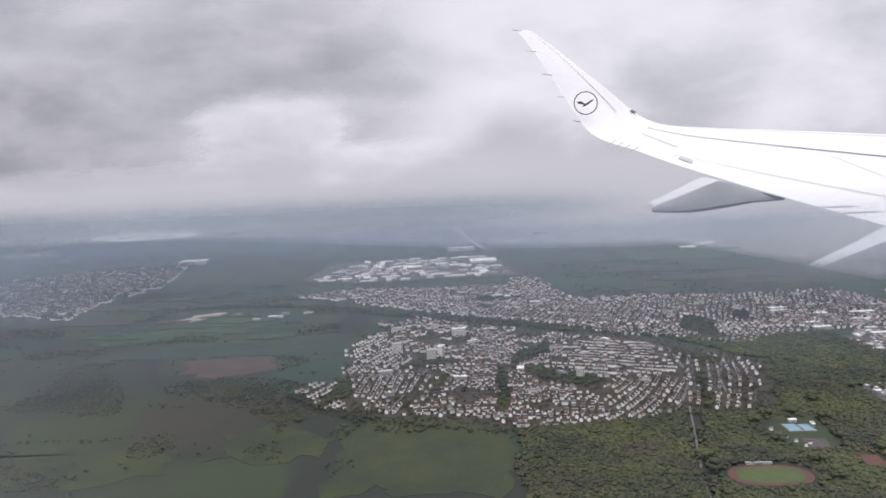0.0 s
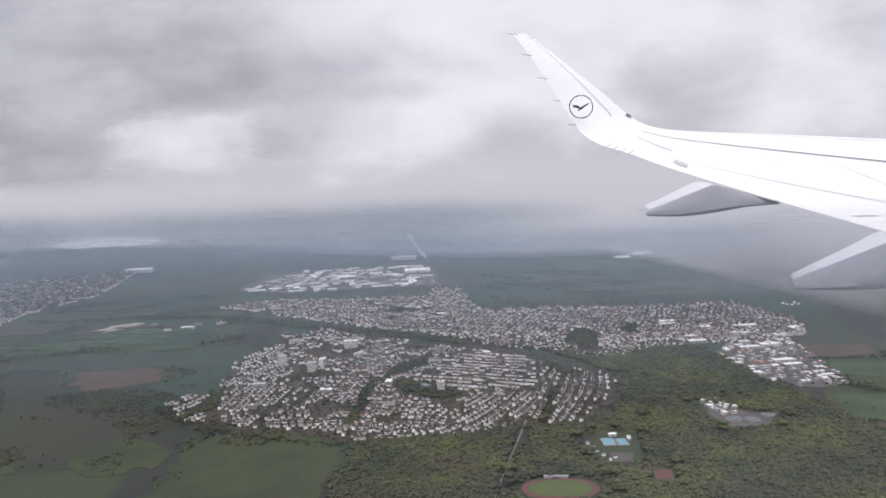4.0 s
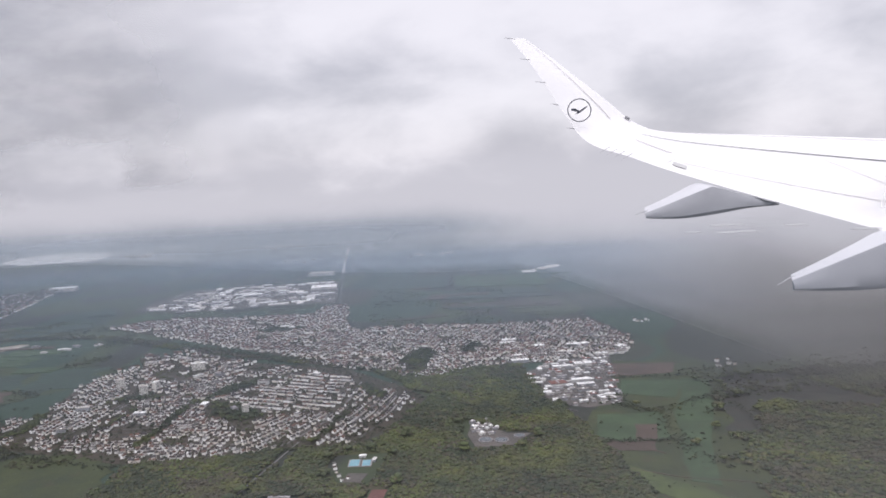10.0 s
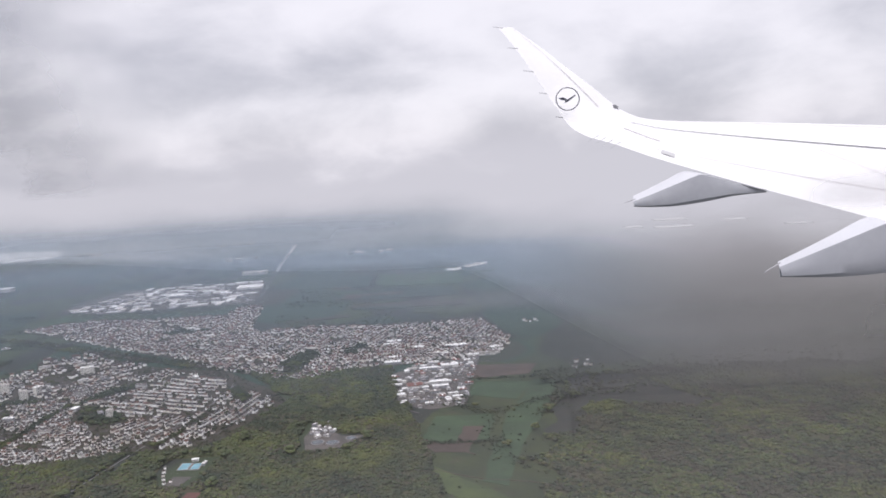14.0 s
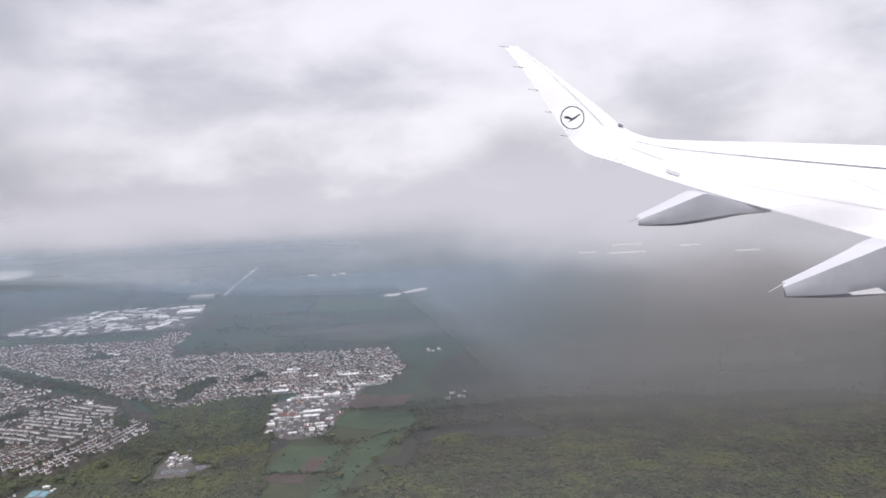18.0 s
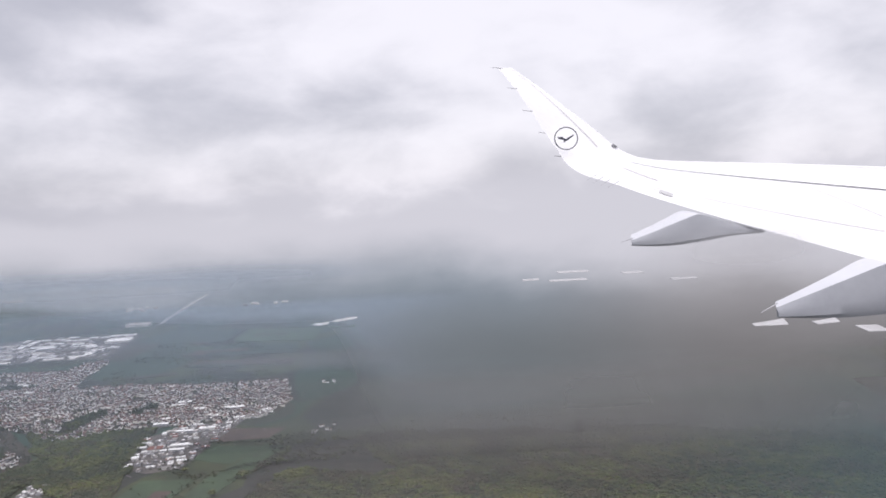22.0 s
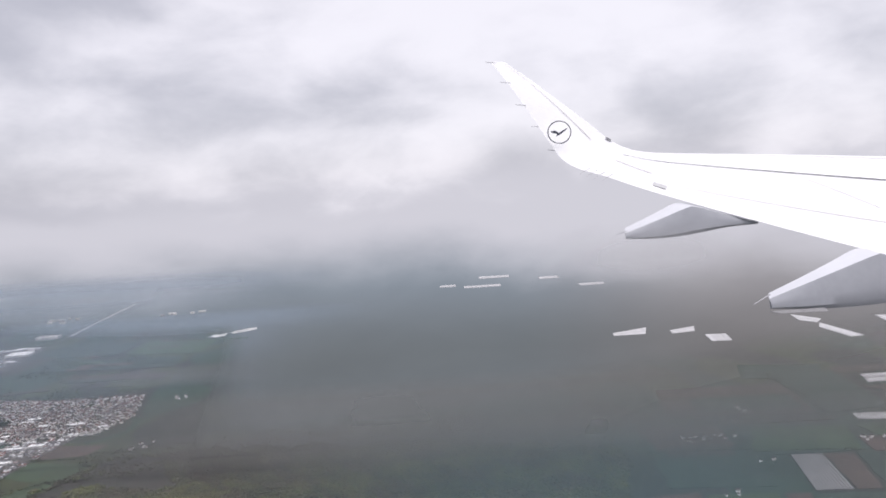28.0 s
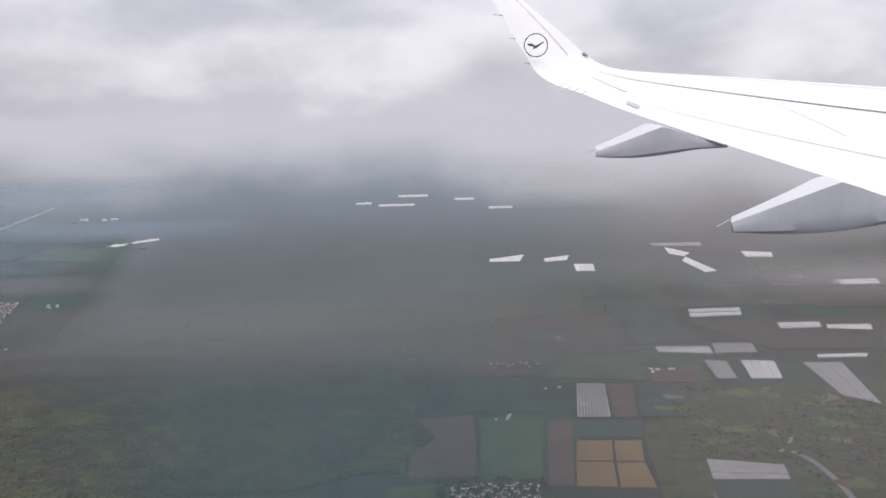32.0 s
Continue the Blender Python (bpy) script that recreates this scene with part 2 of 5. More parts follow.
M_VILLAGE = pick_material("red_village_roofs", [(0.17, 0.085, 0.075), (0.10, 0.075, 0.072), (0.08, 0.07, 0.07), (0.22, 0.12, 0.10), (0.19, 0.17, 0.165), (0.075, 0.068, 0.07)])
M_FLAT = pick_material("flat_hall_roofs", [(0.86, 0.86, 0.86), (0.62, 0.62, 0.63), (0.88, 0.88, 0.87), (0.36, 0.35, 0.36), (0.80, 0.78, 0.76), (0.50, 0.47, 0.45)], island=False, fine=2.0)
M_FLAT_MIX = pick_material("workshop_roofs", [(0.66, 0.66, 0.66), (0.30, 0.29, 0.30), (0.20, 0.19, 0.20), (0.14, 0.13, 0.13), (0.46, 0.44, 0.42), (0.24, 0.22, 0.21), (0.80, 0.80, 0.80), (0.17, 0.15, 0.15)], island=False, fine=2.0)
M_HALL = pick_material("hall_cladding", [(0.46, 0.46, 0.46), (0.30, 0.31, 0.33), (0.60, 0.59, 0.58)], island=False, fine=2.0)
M_WHITE_ROOF = material("white_roof_membrane", (0.82, 0.82, 0.82), (0.72, 0.72, 0.72), 0.5, 3.0, bump=0.1)
M_REDROOF = material("red_metal_roof", (0.20, 0.095, 0.080), (0.165, 0.085, 0.072), 0.4, 3.0, bump=0.1)
M_BLOCK = material("pale_concrete_panels", (0.64, 0.62, 0.58), (0.55, 0.53, 0.50), 0.6, 5.0, bump=0.1)
M_GLASS = material("dark_window_glass", (0.06, 0.07, 0.08), (0.09, 0.10, 0.11), 1.0, 6.0, rough=0.15, bump=0.0, spec=0.7)
M_BARK = material("grey_brown_bark", (0.11, 0.085, 0.065), (0.07, 0.055, 0.045), 3.0, 20.0, bump=0.4)
M_LEAF = pick_material("spring_foliage", [(0.096, 0.114, 0.046), (0.102, 0.116, 0.046), (0.090, 0.110, 0.048), (0.108, 0.110, 0.050), (0.102, 0.098, 0.056), (0.088, 0.110, 0.050)], fine=3.0, tint=(0.048, 0.060, 0.044))
M_LEAF_DARK = pick_material("dark_foliage", [(0.056, 0.072, 0.046), (0.062, 0.076, 0.046), (0.066, 0.068, 0.050), (0.054, 0.070, 0.048)], fine=3.0, tint=(0.042, 0.050, 0.040))
M_LEAF_BARE = pick_material("bare_brown_woodland", [(0.076, 0.070, 0.058), (0.082, 0.075, 0.060), (0.073, 0.074, 0.052), (0.086, 0.076, 0.060)], fine=3.0, tint=(0.056, 0.060, 0.042))
M_FLOOR = material("forest_floor", (0.064, 0.071, 0.036), (0.070, 0.060, 0.042), 0.12, 2.5, bump=0.4)
M_WING = material("white_wing_paint", (0.86, 0.86, 0.87), (0.82, 0.82, 0.84), 0.004, 0.03, rough=0.38, bump=0.0, spec=0.5)
# one grey paint in two tones: shaded side darker, sky-lit top facet paler
M_FAIRING_SHADED = material("shaded_grey_fairing_side", (0.36, 0.37, 0.40), (0.32, 0.33, 0.36), 0.004, 0.03, rough=0.42, bump=0.0, spec=0.5)
M_FAIRING_LIT = material("sky_lit_fairing_top", (0.66, 0.67, 0.71), (0.62, 0.63, 0.67), 0.004, 0.03, rough=0.4, bump=0.0, spec=0.5)
M_PANEL = material("dull_grey_panel", (0.56, 0.56, 0.57), (0.50, 0.50, 0.51), 0.01, 0.1, rough=0.6, bump=0.0)
M_SEAM = material("dark_panel_seam", (0.16, 0.16, 0.18), (0.12, 0.12, 0.14), 0.01, 0.1, rough=0.6, bump=0.0)
M_SEAM_PALE = material("pale_panel_seam", (0.58, 0.55, 0.56), (0.54, 0.51, 0.52), 0.01, 0.1, rough=0.6, bump=0.0)
M_MARK = material("dark_blue_marking", (0.05, 0.055, 0.075), (0.055, 0.06, 0.08), 0.01, 0.1, rough=0.5, bump=0.0)
M_METAL = material("bare_grey_metal", (0.34, 0.34, 0.36), (0.26, 0.26, 0.28), 0.01, 0.1, rough=0.45, metal=0.6, bump=0.0)


# ---- mesh helpers ----
def thing(name, label, category, group="", kind=""):
    return tagged(new(name), label, category, group, kind)


def mesh_of(name, verts, faces, mats, index=None, smooth=False):
    me = bpy.data.meshes.new(name)
    me.from_pydata([tuple(v) for v in verts], [], [tuple(f) for f in faces])
    for m in mats:
        me.materials.append(m)
    if index is not None:
        me.polygons.foreach_set("material_index", np.asarray(index, dtype=np.int32))
    if smooth:
        me.polygons.foreach_set("use_smooth", np.ones(len(me.polygons), dtype=bool))
    me.update()
    return me


def part(name, me, parent, label=""):
    ob = new(name, me)
    ob.parent = parent
    if label:
        ob["label"] = label
    return ob


def prism(corners, z0, z1):
    """A flat slab over a polygon."""
    n = len(corners)
    v = [(x, y, z0) for x, y in corners] + [(x, y, z1) for x, y in corners]
    f = [tuple(range(n - 1, -1, -1)), tuple(range(n, 2 * n))] + [(i, (i + 1) % n, n + (i + 1) % n, n + i) for i in range(n)]
    area = sum(corners[i][0] * corners[(i + 1) % n][1] - corners[(i + 1) % n][0] * corners[i][1] for i in range(n))
    if area < 0:
        f = [tuple(reversed(q)) for q in f]
    return v, f


def box(w, d, z0, z1, x=0.0, y=0.0):
    return prism([(x - w / 2, y - d / 2), (x + w / 2, y - d / 2), (x + w / 2, y + d / 2), (x - w / 2, y + d / 2)], z0, z1)


def gable(w, d, z0, z1, over=0.06):
    """A pitched roof with eaves, ridge along x, and its own thickness."""
    a, b, t = w / 2 + over, d / 2 + over, 0.03
    v = [(-a, -b, z0), (a, -b, z0), (a, b, z0), (-a, b, z0), (-a, 0, z1), (a, 0, z1), (-a, -b, z0 + t), (a, -b, z0 + t), (a, b, z0 + t), (-a, b, z0 + t), (-a, 0, z1 + t), (a, 0, z1 + t)]
    f = [(6, 7, 11, 10), (8, 9, 10, 11), (1, 0, 4, 5), (3, 2, 5, 4), (0, 1, 7, 6), (2, 3, 9, 8), (0, 6, 10, 4), (4, 10, 9, 3), (1, 5, 11, 7), (5, 2, 8, 11)]
    return v, f


def house_wall(w, d, h, top):
    """House body with its gable ends."""
    a, b = w / 2, d / 2
    v = [(-a, -b, -0.05), (a, -b, -0.05), (a, b, -0.05), (-a, b, -0.05), (-a, -b, h), (a, -b, h), (a, b, h), (-a, b, h), (-a, 0, top), (a, 0, top)]
    f = [(0, 1, 5, 4), (2, 3, 7, 6), (1, 2, 6, 9, 5), (3, 0, 4, 8, 7), (3, 2, 1, 0)]
    return v, f


class Pile:
    """Many pieces gathered into one mesh."""

    def __init__(self):
        self.v, self.f, self.m, self.n = [], [], [], 0

    def add(self, vf, x=0.0, y=0.0, z=0.0, turn=0.0, mat=0, size=1.0):
        v, f = vf
        c, s = math.cos(turn) * size, math.sin(turn) * size
        self.v += [(x + c * p[0] - s * p[1], y + s * p[0] + c * p[1], z + size * p[2]) for p in v]
        n = self.n
        self.f += [tuple(n + i for i in q) for q in f]
        self.m += [mat] * len(f)
        self.n += len(v)

    def mesh(self, name, mats, smooth=False):
        return mesh_of(name, self.v, self.f, mats, self.m, smooth)


def inside(x, y, poly):
    hit, n = False, len(poly)
    for i in range(n):
        (x0, y0), (x1, y1) = poly[i], poly[i - 1]
        if (y0 > y) != (y1 > y) and x < (x1 - x0) * (y - y0) / (y1 - y0) + x0:
            hit = not hit
    return hit


def strip(points, width, z0, z1):
    """A road along a line of points, as one slab."""
    left, right = [], []
    for i, p in enumerate(points):
        a, b = points[max(i - 1, 0)], points[min(i + 1, len(points) - 1)]
        dx_, dy_ = b[0] - a[0], b[1] - a[1]
        d = math.hypot(dx_, dy_)
        nx, ny = -dy_ / d * width / 2, dx_ / d * width / 2
        left.append((p[0] + nx, p[1] + ny))
        right.append((p[0] - nx, p[1] - ny))
    n = len(points)
    v = [(x, y, z) for side in (left, right) for z in (z0, z1) for x, y in side]
    f = []
    for i in range(n - 1):
        l0, l1, r0, r1 = i, n + i, 2 * n + i, 3 * n + i
        f += [(l1, r1, r1 + 1, l1 + 1)[::-1], (l0, l0 + 1, l1 + 1, l1)[::-1], (r0, r1, r1 + 1, r0 + 1)[::-1]]
    f = [q[::-1] for q in f]
    f += [(0, n, 3 * n, 2 * n), (n - 1, 3 * n - 1, 4 * n - 1, 2 * n - 1)]
    return v, f


def smooth_line(points, steps=8):
    """A soft curve through some points."""
    out = []
    for i in range(len(points) - 1):
        p0, p1, p2, p3 = points[max(i - 1, 0)], points[i], points[i + 1], points[min(i + 2, len(points) - 1)]
        for k in range(steps):
            t = k / steps
            out.append(tuple(0.5 * (2 * b + (c - a) * t + (2 * a - 5 * b + 4 * c - d) * t * t + (3 * b - a - 3 * c + d) * t**3) for a, b, c, d in zip(p0, p1, p2, p3)))
    return out + [points[-1]]


# ---- ground ----
EDGE = [(-900, -700), (900, -700), (900, 345), (150, 345), (142, 312), (91, 312), (140, 520), (20, 540), (-900, 560)]
gt = Graph(M_GROUND.node_tree)
cells = gt.n("ShaderNodeTexVoronoi", feature="SMOOTH_F1")
cells.inputs["Smoothness"].default_value = 0.35
cells.inputs["Scale"].default_value = 0.075
squash = gt.n("ShaderNodeMapping")
squash.inputs["Scale"].default_value = (1.0, 0.55, 1.0)
squash.inputs["Rotation"].default_value = (0, 0, 0.3)
gt.link(gt.n("ShaderNodeNewGeometry").outputs["Position"], squash.inputs[0])
warp = gt.n("ShaderNodeTexNoise")
warp.inputs["Scale"].default_value, warp.inputs["Detail"].default_value = 0.10, 5.0
pull = gt.n("ShaderNodeVectorMath", operation="MULTIPLY_ADD")
gt.link(warp.outputs["Color"], pull.inputs[0])
pull.inputs[1].default_value = (14.0, 10.0, 0.0)
gt.link(squash.outputs[0], pull.inputs[2])
gt.link(pull.outputs[0], cells.inputs["Vector"])
tone = gt.n("ShaderNodeSeparateXYZ")
gt.link(cells.outputs["Color"], tone.inputs[0])
base_in = M_GROUND.node_tree.nodes["Principled BSDF"].inputs["Base Color"]
old = base_in.links[0].from_socket
plot = gt.mix(gt.ramp(tone.outputs[0], 0.30, 0.72), (0.034, 0.037, 0.036), (0.050, 0.066, 0.036))
plot = gt.mix(gt.ramp(tone.outputs[2], 0.60, 0.78), plot, (0.034, 0.060, 0.046))
plot = gt.mix(gt.ramp(tone.outputs[1], 0.86, 0.96), plot, (0.054, 0.050, 0.043))
gt.link(gt.mix(0.75, old, plot), base_in)
where = gt.n("ShaderNodeSeparateXYZ")
gt.link(gt.n("ShaderNodeNewGeometry").outputs["Position"], where.inputs[0])
# land turns transparent far out, so the haze-coloured backdrop shows in its place
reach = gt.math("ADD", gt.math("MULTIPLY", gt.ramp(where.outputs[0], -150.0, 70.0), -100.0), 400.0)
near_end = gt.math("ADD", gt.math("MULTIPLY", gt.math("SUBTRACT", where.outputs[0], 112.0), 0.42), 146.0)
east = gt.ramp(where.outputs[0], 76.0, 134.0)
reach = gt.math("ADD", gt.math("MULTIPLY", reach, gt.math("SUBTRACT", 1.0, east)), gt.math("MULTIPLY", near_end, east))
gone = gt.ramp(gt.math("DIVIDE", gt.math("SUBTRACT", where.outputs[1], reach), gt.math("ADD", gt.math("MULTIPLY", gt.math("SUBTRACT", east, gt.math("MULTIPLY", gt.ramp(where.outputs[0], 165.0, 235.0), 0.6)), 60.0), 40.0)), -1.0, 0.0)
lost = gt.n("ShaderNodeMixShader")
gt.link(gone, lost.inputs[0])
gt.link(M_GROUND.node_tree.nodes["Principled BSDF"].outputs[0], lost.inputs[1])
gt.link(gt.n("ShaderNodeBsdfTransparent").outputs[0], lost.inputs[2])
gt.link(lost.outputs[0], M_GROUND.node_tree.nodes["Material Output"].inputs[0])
ground = tagged(new("ground", mesh_of("ground", [(x, y, 0.0) for x, y in EDGE], [tuple(range(len(EDGE)))], [M_GROUND])), "flat dull green and brown land under haze", "ground", kind="structure")


def ragged(corners, wild, n=12, rate=0.3):
    """The same outline with many small bends."""
    edge = []
    for i, (x, y) in enumerate(corners):
        u, w = corners[(i + 1) % len(corners)]
        for k in range(n):
            a, b = x + (u - x) * k / n, y + (w - y) * k / n
            edge.append((a + wild * noise.noise((a * rate, b * rate, 0.2)) + 0.3 * wild * noise.noise((a * 1.7, b * 1.7, 2.2)), b + wild * noise.noise((a * rate, b * rate, 5.2)) + 0.3 * wild * noise.noise((a * 1.7, b * 1.7, 7.2))))
    return edge


def field(corners, m, label, name="field", z=0.03, wild=0.0):
    if wild:
        corners = ragged(corners, wild)
    v, f = prism(corners, -0.02, z)
    return tagged(new(name, mesh_of(name, v, f, [m])), label, "field", kind="structure")


TOWN_A = [(-22, 114), (-12, 103), (9, 94), (28, 97.5), (40, 98), (46, 110), (49, 119), (44, 127), (33, 141), (13, 150), (5, 157), (-14, 160.5), (-9, 149), (-17, 137), (-15, 119)]
TOWN_B = [(-36, 197), (-29, 202), (-19, 206), (-3, 202.5), (17, 201), (18.5, 214), (25.6, 212.5), (29.5, 178), (45, 179.5), (60, 176), (87, 175.5), (89, 164), (91, 155), (90, 146), (84, 142), (72.5, 138), (63, 137.5), (57, 135.5), (48, 130), (42, 135), (30, 143), (20, 153.5), (5, 165), (-12, 178), (-23, 187.5)]
TRADE = [(66.4, 131), (72.5, 137.6), (84, 141.8), (81.2, 126), (79.8, 110.4), (74, 108.6), (68.8, 111.8), (67.2, 123)]
DEPOTS = [(-39, 225), (-34, 260), (14, 265), (17, 262), (20.2, 232), (21, 219), (3, 219), (-23, 216)]
TOWN_C = [(-138, 252), (-95, 277), (-86, 282), (-77, 224), (-85, 200), (-84, 179), (-105, 190)]
field(TOWN_A, M_TOWN, "gardens and yards between the near houses", "town_ground")
field(TOWN_B, M_TOWN, "gardens and yards of the far quarter", "town_ground")
field(TRADE, M_YARD, "paved yards of the trading estate", "town_ground")
field(DEPOTS, M_YARD, "paved yards round the pale warehouses", "town_ground")
field(TOWN_C, M_TOWN, "gardens of a distant hazy town", "town_ground")

step = 0.03
field([(71, 90), (73.5, 106), (82, 120), (83, 136), (98, 133), (99, 114), (99, 97), (90, 76), (82, 69), (73, 74)], M_OLIVE, "rough olive pasture between crop fields", "pasture", z=0.028, wild=1.5)
# fields on the left, in front of and behind the near town
for quad, m, what in (
    ([(-44, 137), (-31, 136), (-28, 130), (-34, 124.5), (-42, 128)], M_BROWN, "reddish bare ploughed field beside green crops"),
    ([(-62, 139), (-47, 150), (-32, 151), (-31, 138), (-46, 138.5)], M_TEAL, "dark green field of young crops"),
    ([(-30, 152), (-18, 154), (-17, 140), (-24, 134), (-29, 138)], M_TEAL, "dark green field of young crops"),
    ([(-58, 92), (-36, 95), (-30, 84), (-60, 80)], M_OLIVE, "dull green meadow with hedges"),
    ([(-28, 99), (-15, 97), (-14, 88), (-26, 88)], M_OLIVE, "dull green meadow with hedges"),
    ([(-13, 97), (-4, 100), (8, 93), (7, 76), (-12, 78)], M_OLIVE, "olive green meadow below the houses"),
    ([(-72, 160), (-40, 168), (-38, 158), (-66, 152)], M_GREEN, "green field with a hedge"),
    ([(-60, 205), (-40, 212), (-42, 195), (-58, 190)], M_TEAL, "dark green field of young crops"),
    ([(-34, 216), (-24, 214), (-22, 206), (-36, 206)], M_GREEN, "green field by the warehouses"),
    ([(30, 268), (54, 262), (54, 240), (31, 238)], M_TEAL, "dark green field under haze"),
    ([(56, 262), (84, 256), (84, 232), (56, 238)], M_GREEN, "green field under haze"),
    ([(33, 234), (80, 228), (82, 212), (34, 216)], M_TEAL, "long dark green field strip"),
    ([(52, 208), (84, 204), (83, 196), (52, 199)], M_DULL, "brown field strip behind the houses"),
    ([(82.5, 134), (94, 132.5), (91.6, 126), (81.5, 125)], M_BROWN, "brown bare field beside the trading estate"),
    ([(82, 122.5), (92, 121), (88, 111), (80, 115)], M_GREEN, "green pasture beside the trading estate"),
    ([(74.5, 105), (84, 104.5), (82, 93), (72.5, 94)], M_GREEN, "green crop field by the wood"),
    ([(92, 122), (96, 120), (91.5, 104), (86.5, 90), (83.4, 77), (80.4, 79), (82.4, 90), (84.4, 97), (85.6, 104), (89.5, 113)], M_GREEN, "green meadow with scattered bushes"),
    ([(78.8, 99.6), (82, 99.2), (80.4, 93), (77.6, 93.2)], M_BROWN, "small brown plot in a green field"),
    ([(73.5, 93.2), (80, 92.6), (79, 89), (73, 90)], M_BROWN, "brown plot beside the meadow"),
    ([(74.1, 85), (77.4, 81), (82.2, 75.4), (84.5, 71.5), (80, 71.5), (76, 76), (73.9, 80)], M_LIME, "bright green meadow at the wood's edge"),
    ([(197.7, 84.5), (208, 86), (207, 62.8), (196.6, 63)], M_BROWN, "reddish brown ploughed field"),
    ([(186, 88), (197, 86.5), (196, 63), (184, 66)], M_GREEN, "green crop field"),
    ([(208.8, 84.5), (219.7, 83.6), (216.3, 61.1), (207.6, 61.8)], M_GREEN, "green crop field between brown ones"),
    ([(220.6, 83.1), (224.6, 82.7), (220.6, 59), (216.9, 59.3)], M_BROWN, "narrow brown field"),
    ([(234.4, 98.9), (239.3, 98.4), (235.9, 82.6), (232, 82.9)], M_BROWN, "narrow brown field beside film rows"),
    ([(225.1, 82.2), (236.3, 81.3), (234.7, 74.4), (224, 75.2)], M_TEAL, "dark green crop field"),
    ([(223.5, 117), (245, 115), (243, 100), (234.8, 99.6), (226, 100.2)], M_TEAL, "dark green crop field"),
    ([(240, 99), (249, 97.5), (244, 82), (237, 83)], M_TEAL, "dark green crop field"),
    ([(194.2, 60.6), (203, 61), (203, 50), (193, 50)], M_LIME, "bright green meadow beside houses"),
    ([(205, 103), (222, 102.6), (221, 86), (204, 88)], M_TEAL, "dark green crop field by a farm"),
    ([(250, 96.6), (275, 96), (292, 84), (288, 56), (262, 44), (230.8, 46), (232.8, 58), (234.6, 73.5), (237.4, 81.4), (244.8, 81)], M_SCRUB, "patchwork of allotments, scrub and tracks"),
    ([(206, 120), (222, 118), (221, 106), (207, 106)], M_BROWN, "dull brown field by a hamlet"),
    ([(217, 147), (246, 147), (244, 122), (214, 126)], M_DULL, "dull brown fields under mist"),
    ([(246, 156), (262, 154), (260, 124), (246, 122)], M_TEAL, "dark fields under mist"),
    ([(224, 122), (247, 120), (245, 117.4), (223.5, 118.6)], M_DULL, "narrow brown field strip under mist"),
    ([(263, 158), (300, 156), (298, 151), (262, 152)], M_DULL, "dull brown field strip under mist"),
    ([(247, 113.6), (256, 112.8), (255, 99.4), (250, 98.6)], M_GREEN, "green field by a film field"),
    ([(295, 128), (320, 126), (314, 112), (293, 113)], M_TEAL, "dark green field between films"),
    ([(222, 138), (244, 137), (243, 126), (221, 127)], M_TEAL, "dark green field inside a brown one"),
    ([(227.3, 115.4), (245.3, 113.6), (241.9, 100.4), (223.2, 102.4)], M_GREEN, "green field beside a farmstead"),
    ([(208.4, 107.5), (220.0, 107.2), (219.7, 101.4), (208.1, 102.3)], M_DULL, "dull bare plot by a hamlet"),
    ([(244.3, 106.6), (253.8, 105.4), (252.7, 98.3), (243.4, 98.8)], M_BROWN, "brown field round a farmyard"),
    ([(243.3, 166.2), (262.7, 161.0), (257.3, 150.4), (239.3, 152.0)], M_TEAL, "dark green field strip under mist"),
    ([(302, 192), (360, 188), (352, 166), (298, 171)], M_BROWN, "wide brown field under mist"),
    ([(300, 168), (346, 164), (338, 144), (299, 148)], M_DULL, "dull brown fields under mist"),
    ([(262, 140), (320, 138), (312, 114), (274, 116)], M_DULL, "dull brown fields under mist"),
):
    step += 0.0015
    field(quad, m, what, z=step, wild=3.2 if quad[0][0] < 20 else 0.3)

# narrow crop strips behind the town and over the western meadows
strips = random.Random(12)
for k in range(40):
    x, y = (strips.uniform(44, 90), strips.uniform(184, 262)) if k < 18 else (strips.uniform(-92, -26), strips.uniform(142, 212))
    if any(inside(x + i, y, q) for q in (TOWN_B, TOWN_C) for i in (-8, 0, 8)):
        continue
    w, d, a = strips.uniform(3, 9), strips.uniform(0.7, 2.2), strips.gauss(-0.06, 0.12)
    quad = [(x + math.cos(a) * i * w - math.sin(a) * j * d, y + math.sin(a) * i * w + math.cos(a) * j * d) for i, j in ((-1, -1), (1, -1), (1, 1), (-1, 1))]
    field(quad, strips.choice((M_TEAL, M_GREEN, M_GREEN, M_DULL, M_BROWN, M_OLIVE)), "narrow strip of crops between hedges", "crop_strip", z=0.101 + 0.0006 * k, wild=0.8)

# ponds and bare plots among the allotments
for line, width in (([(256, 67.5), (257.5, 64), (258, 58), (257.5, 52)], 1.0), ([(254, 67.5), (256, 69.2), (258.5, 73)], 0.6), ([(270, 60), (268, 57), (266, 52)], 1.3)):
    v, f = strip(smooth_line(line), width, -0.02, 0.097)
    tagged(new("pond", mesh_of("pond", v, f, [M_POND])), "narrow winding pond reflecting a grey sky", "pond", kind="structure")
plots = random.Random(21)
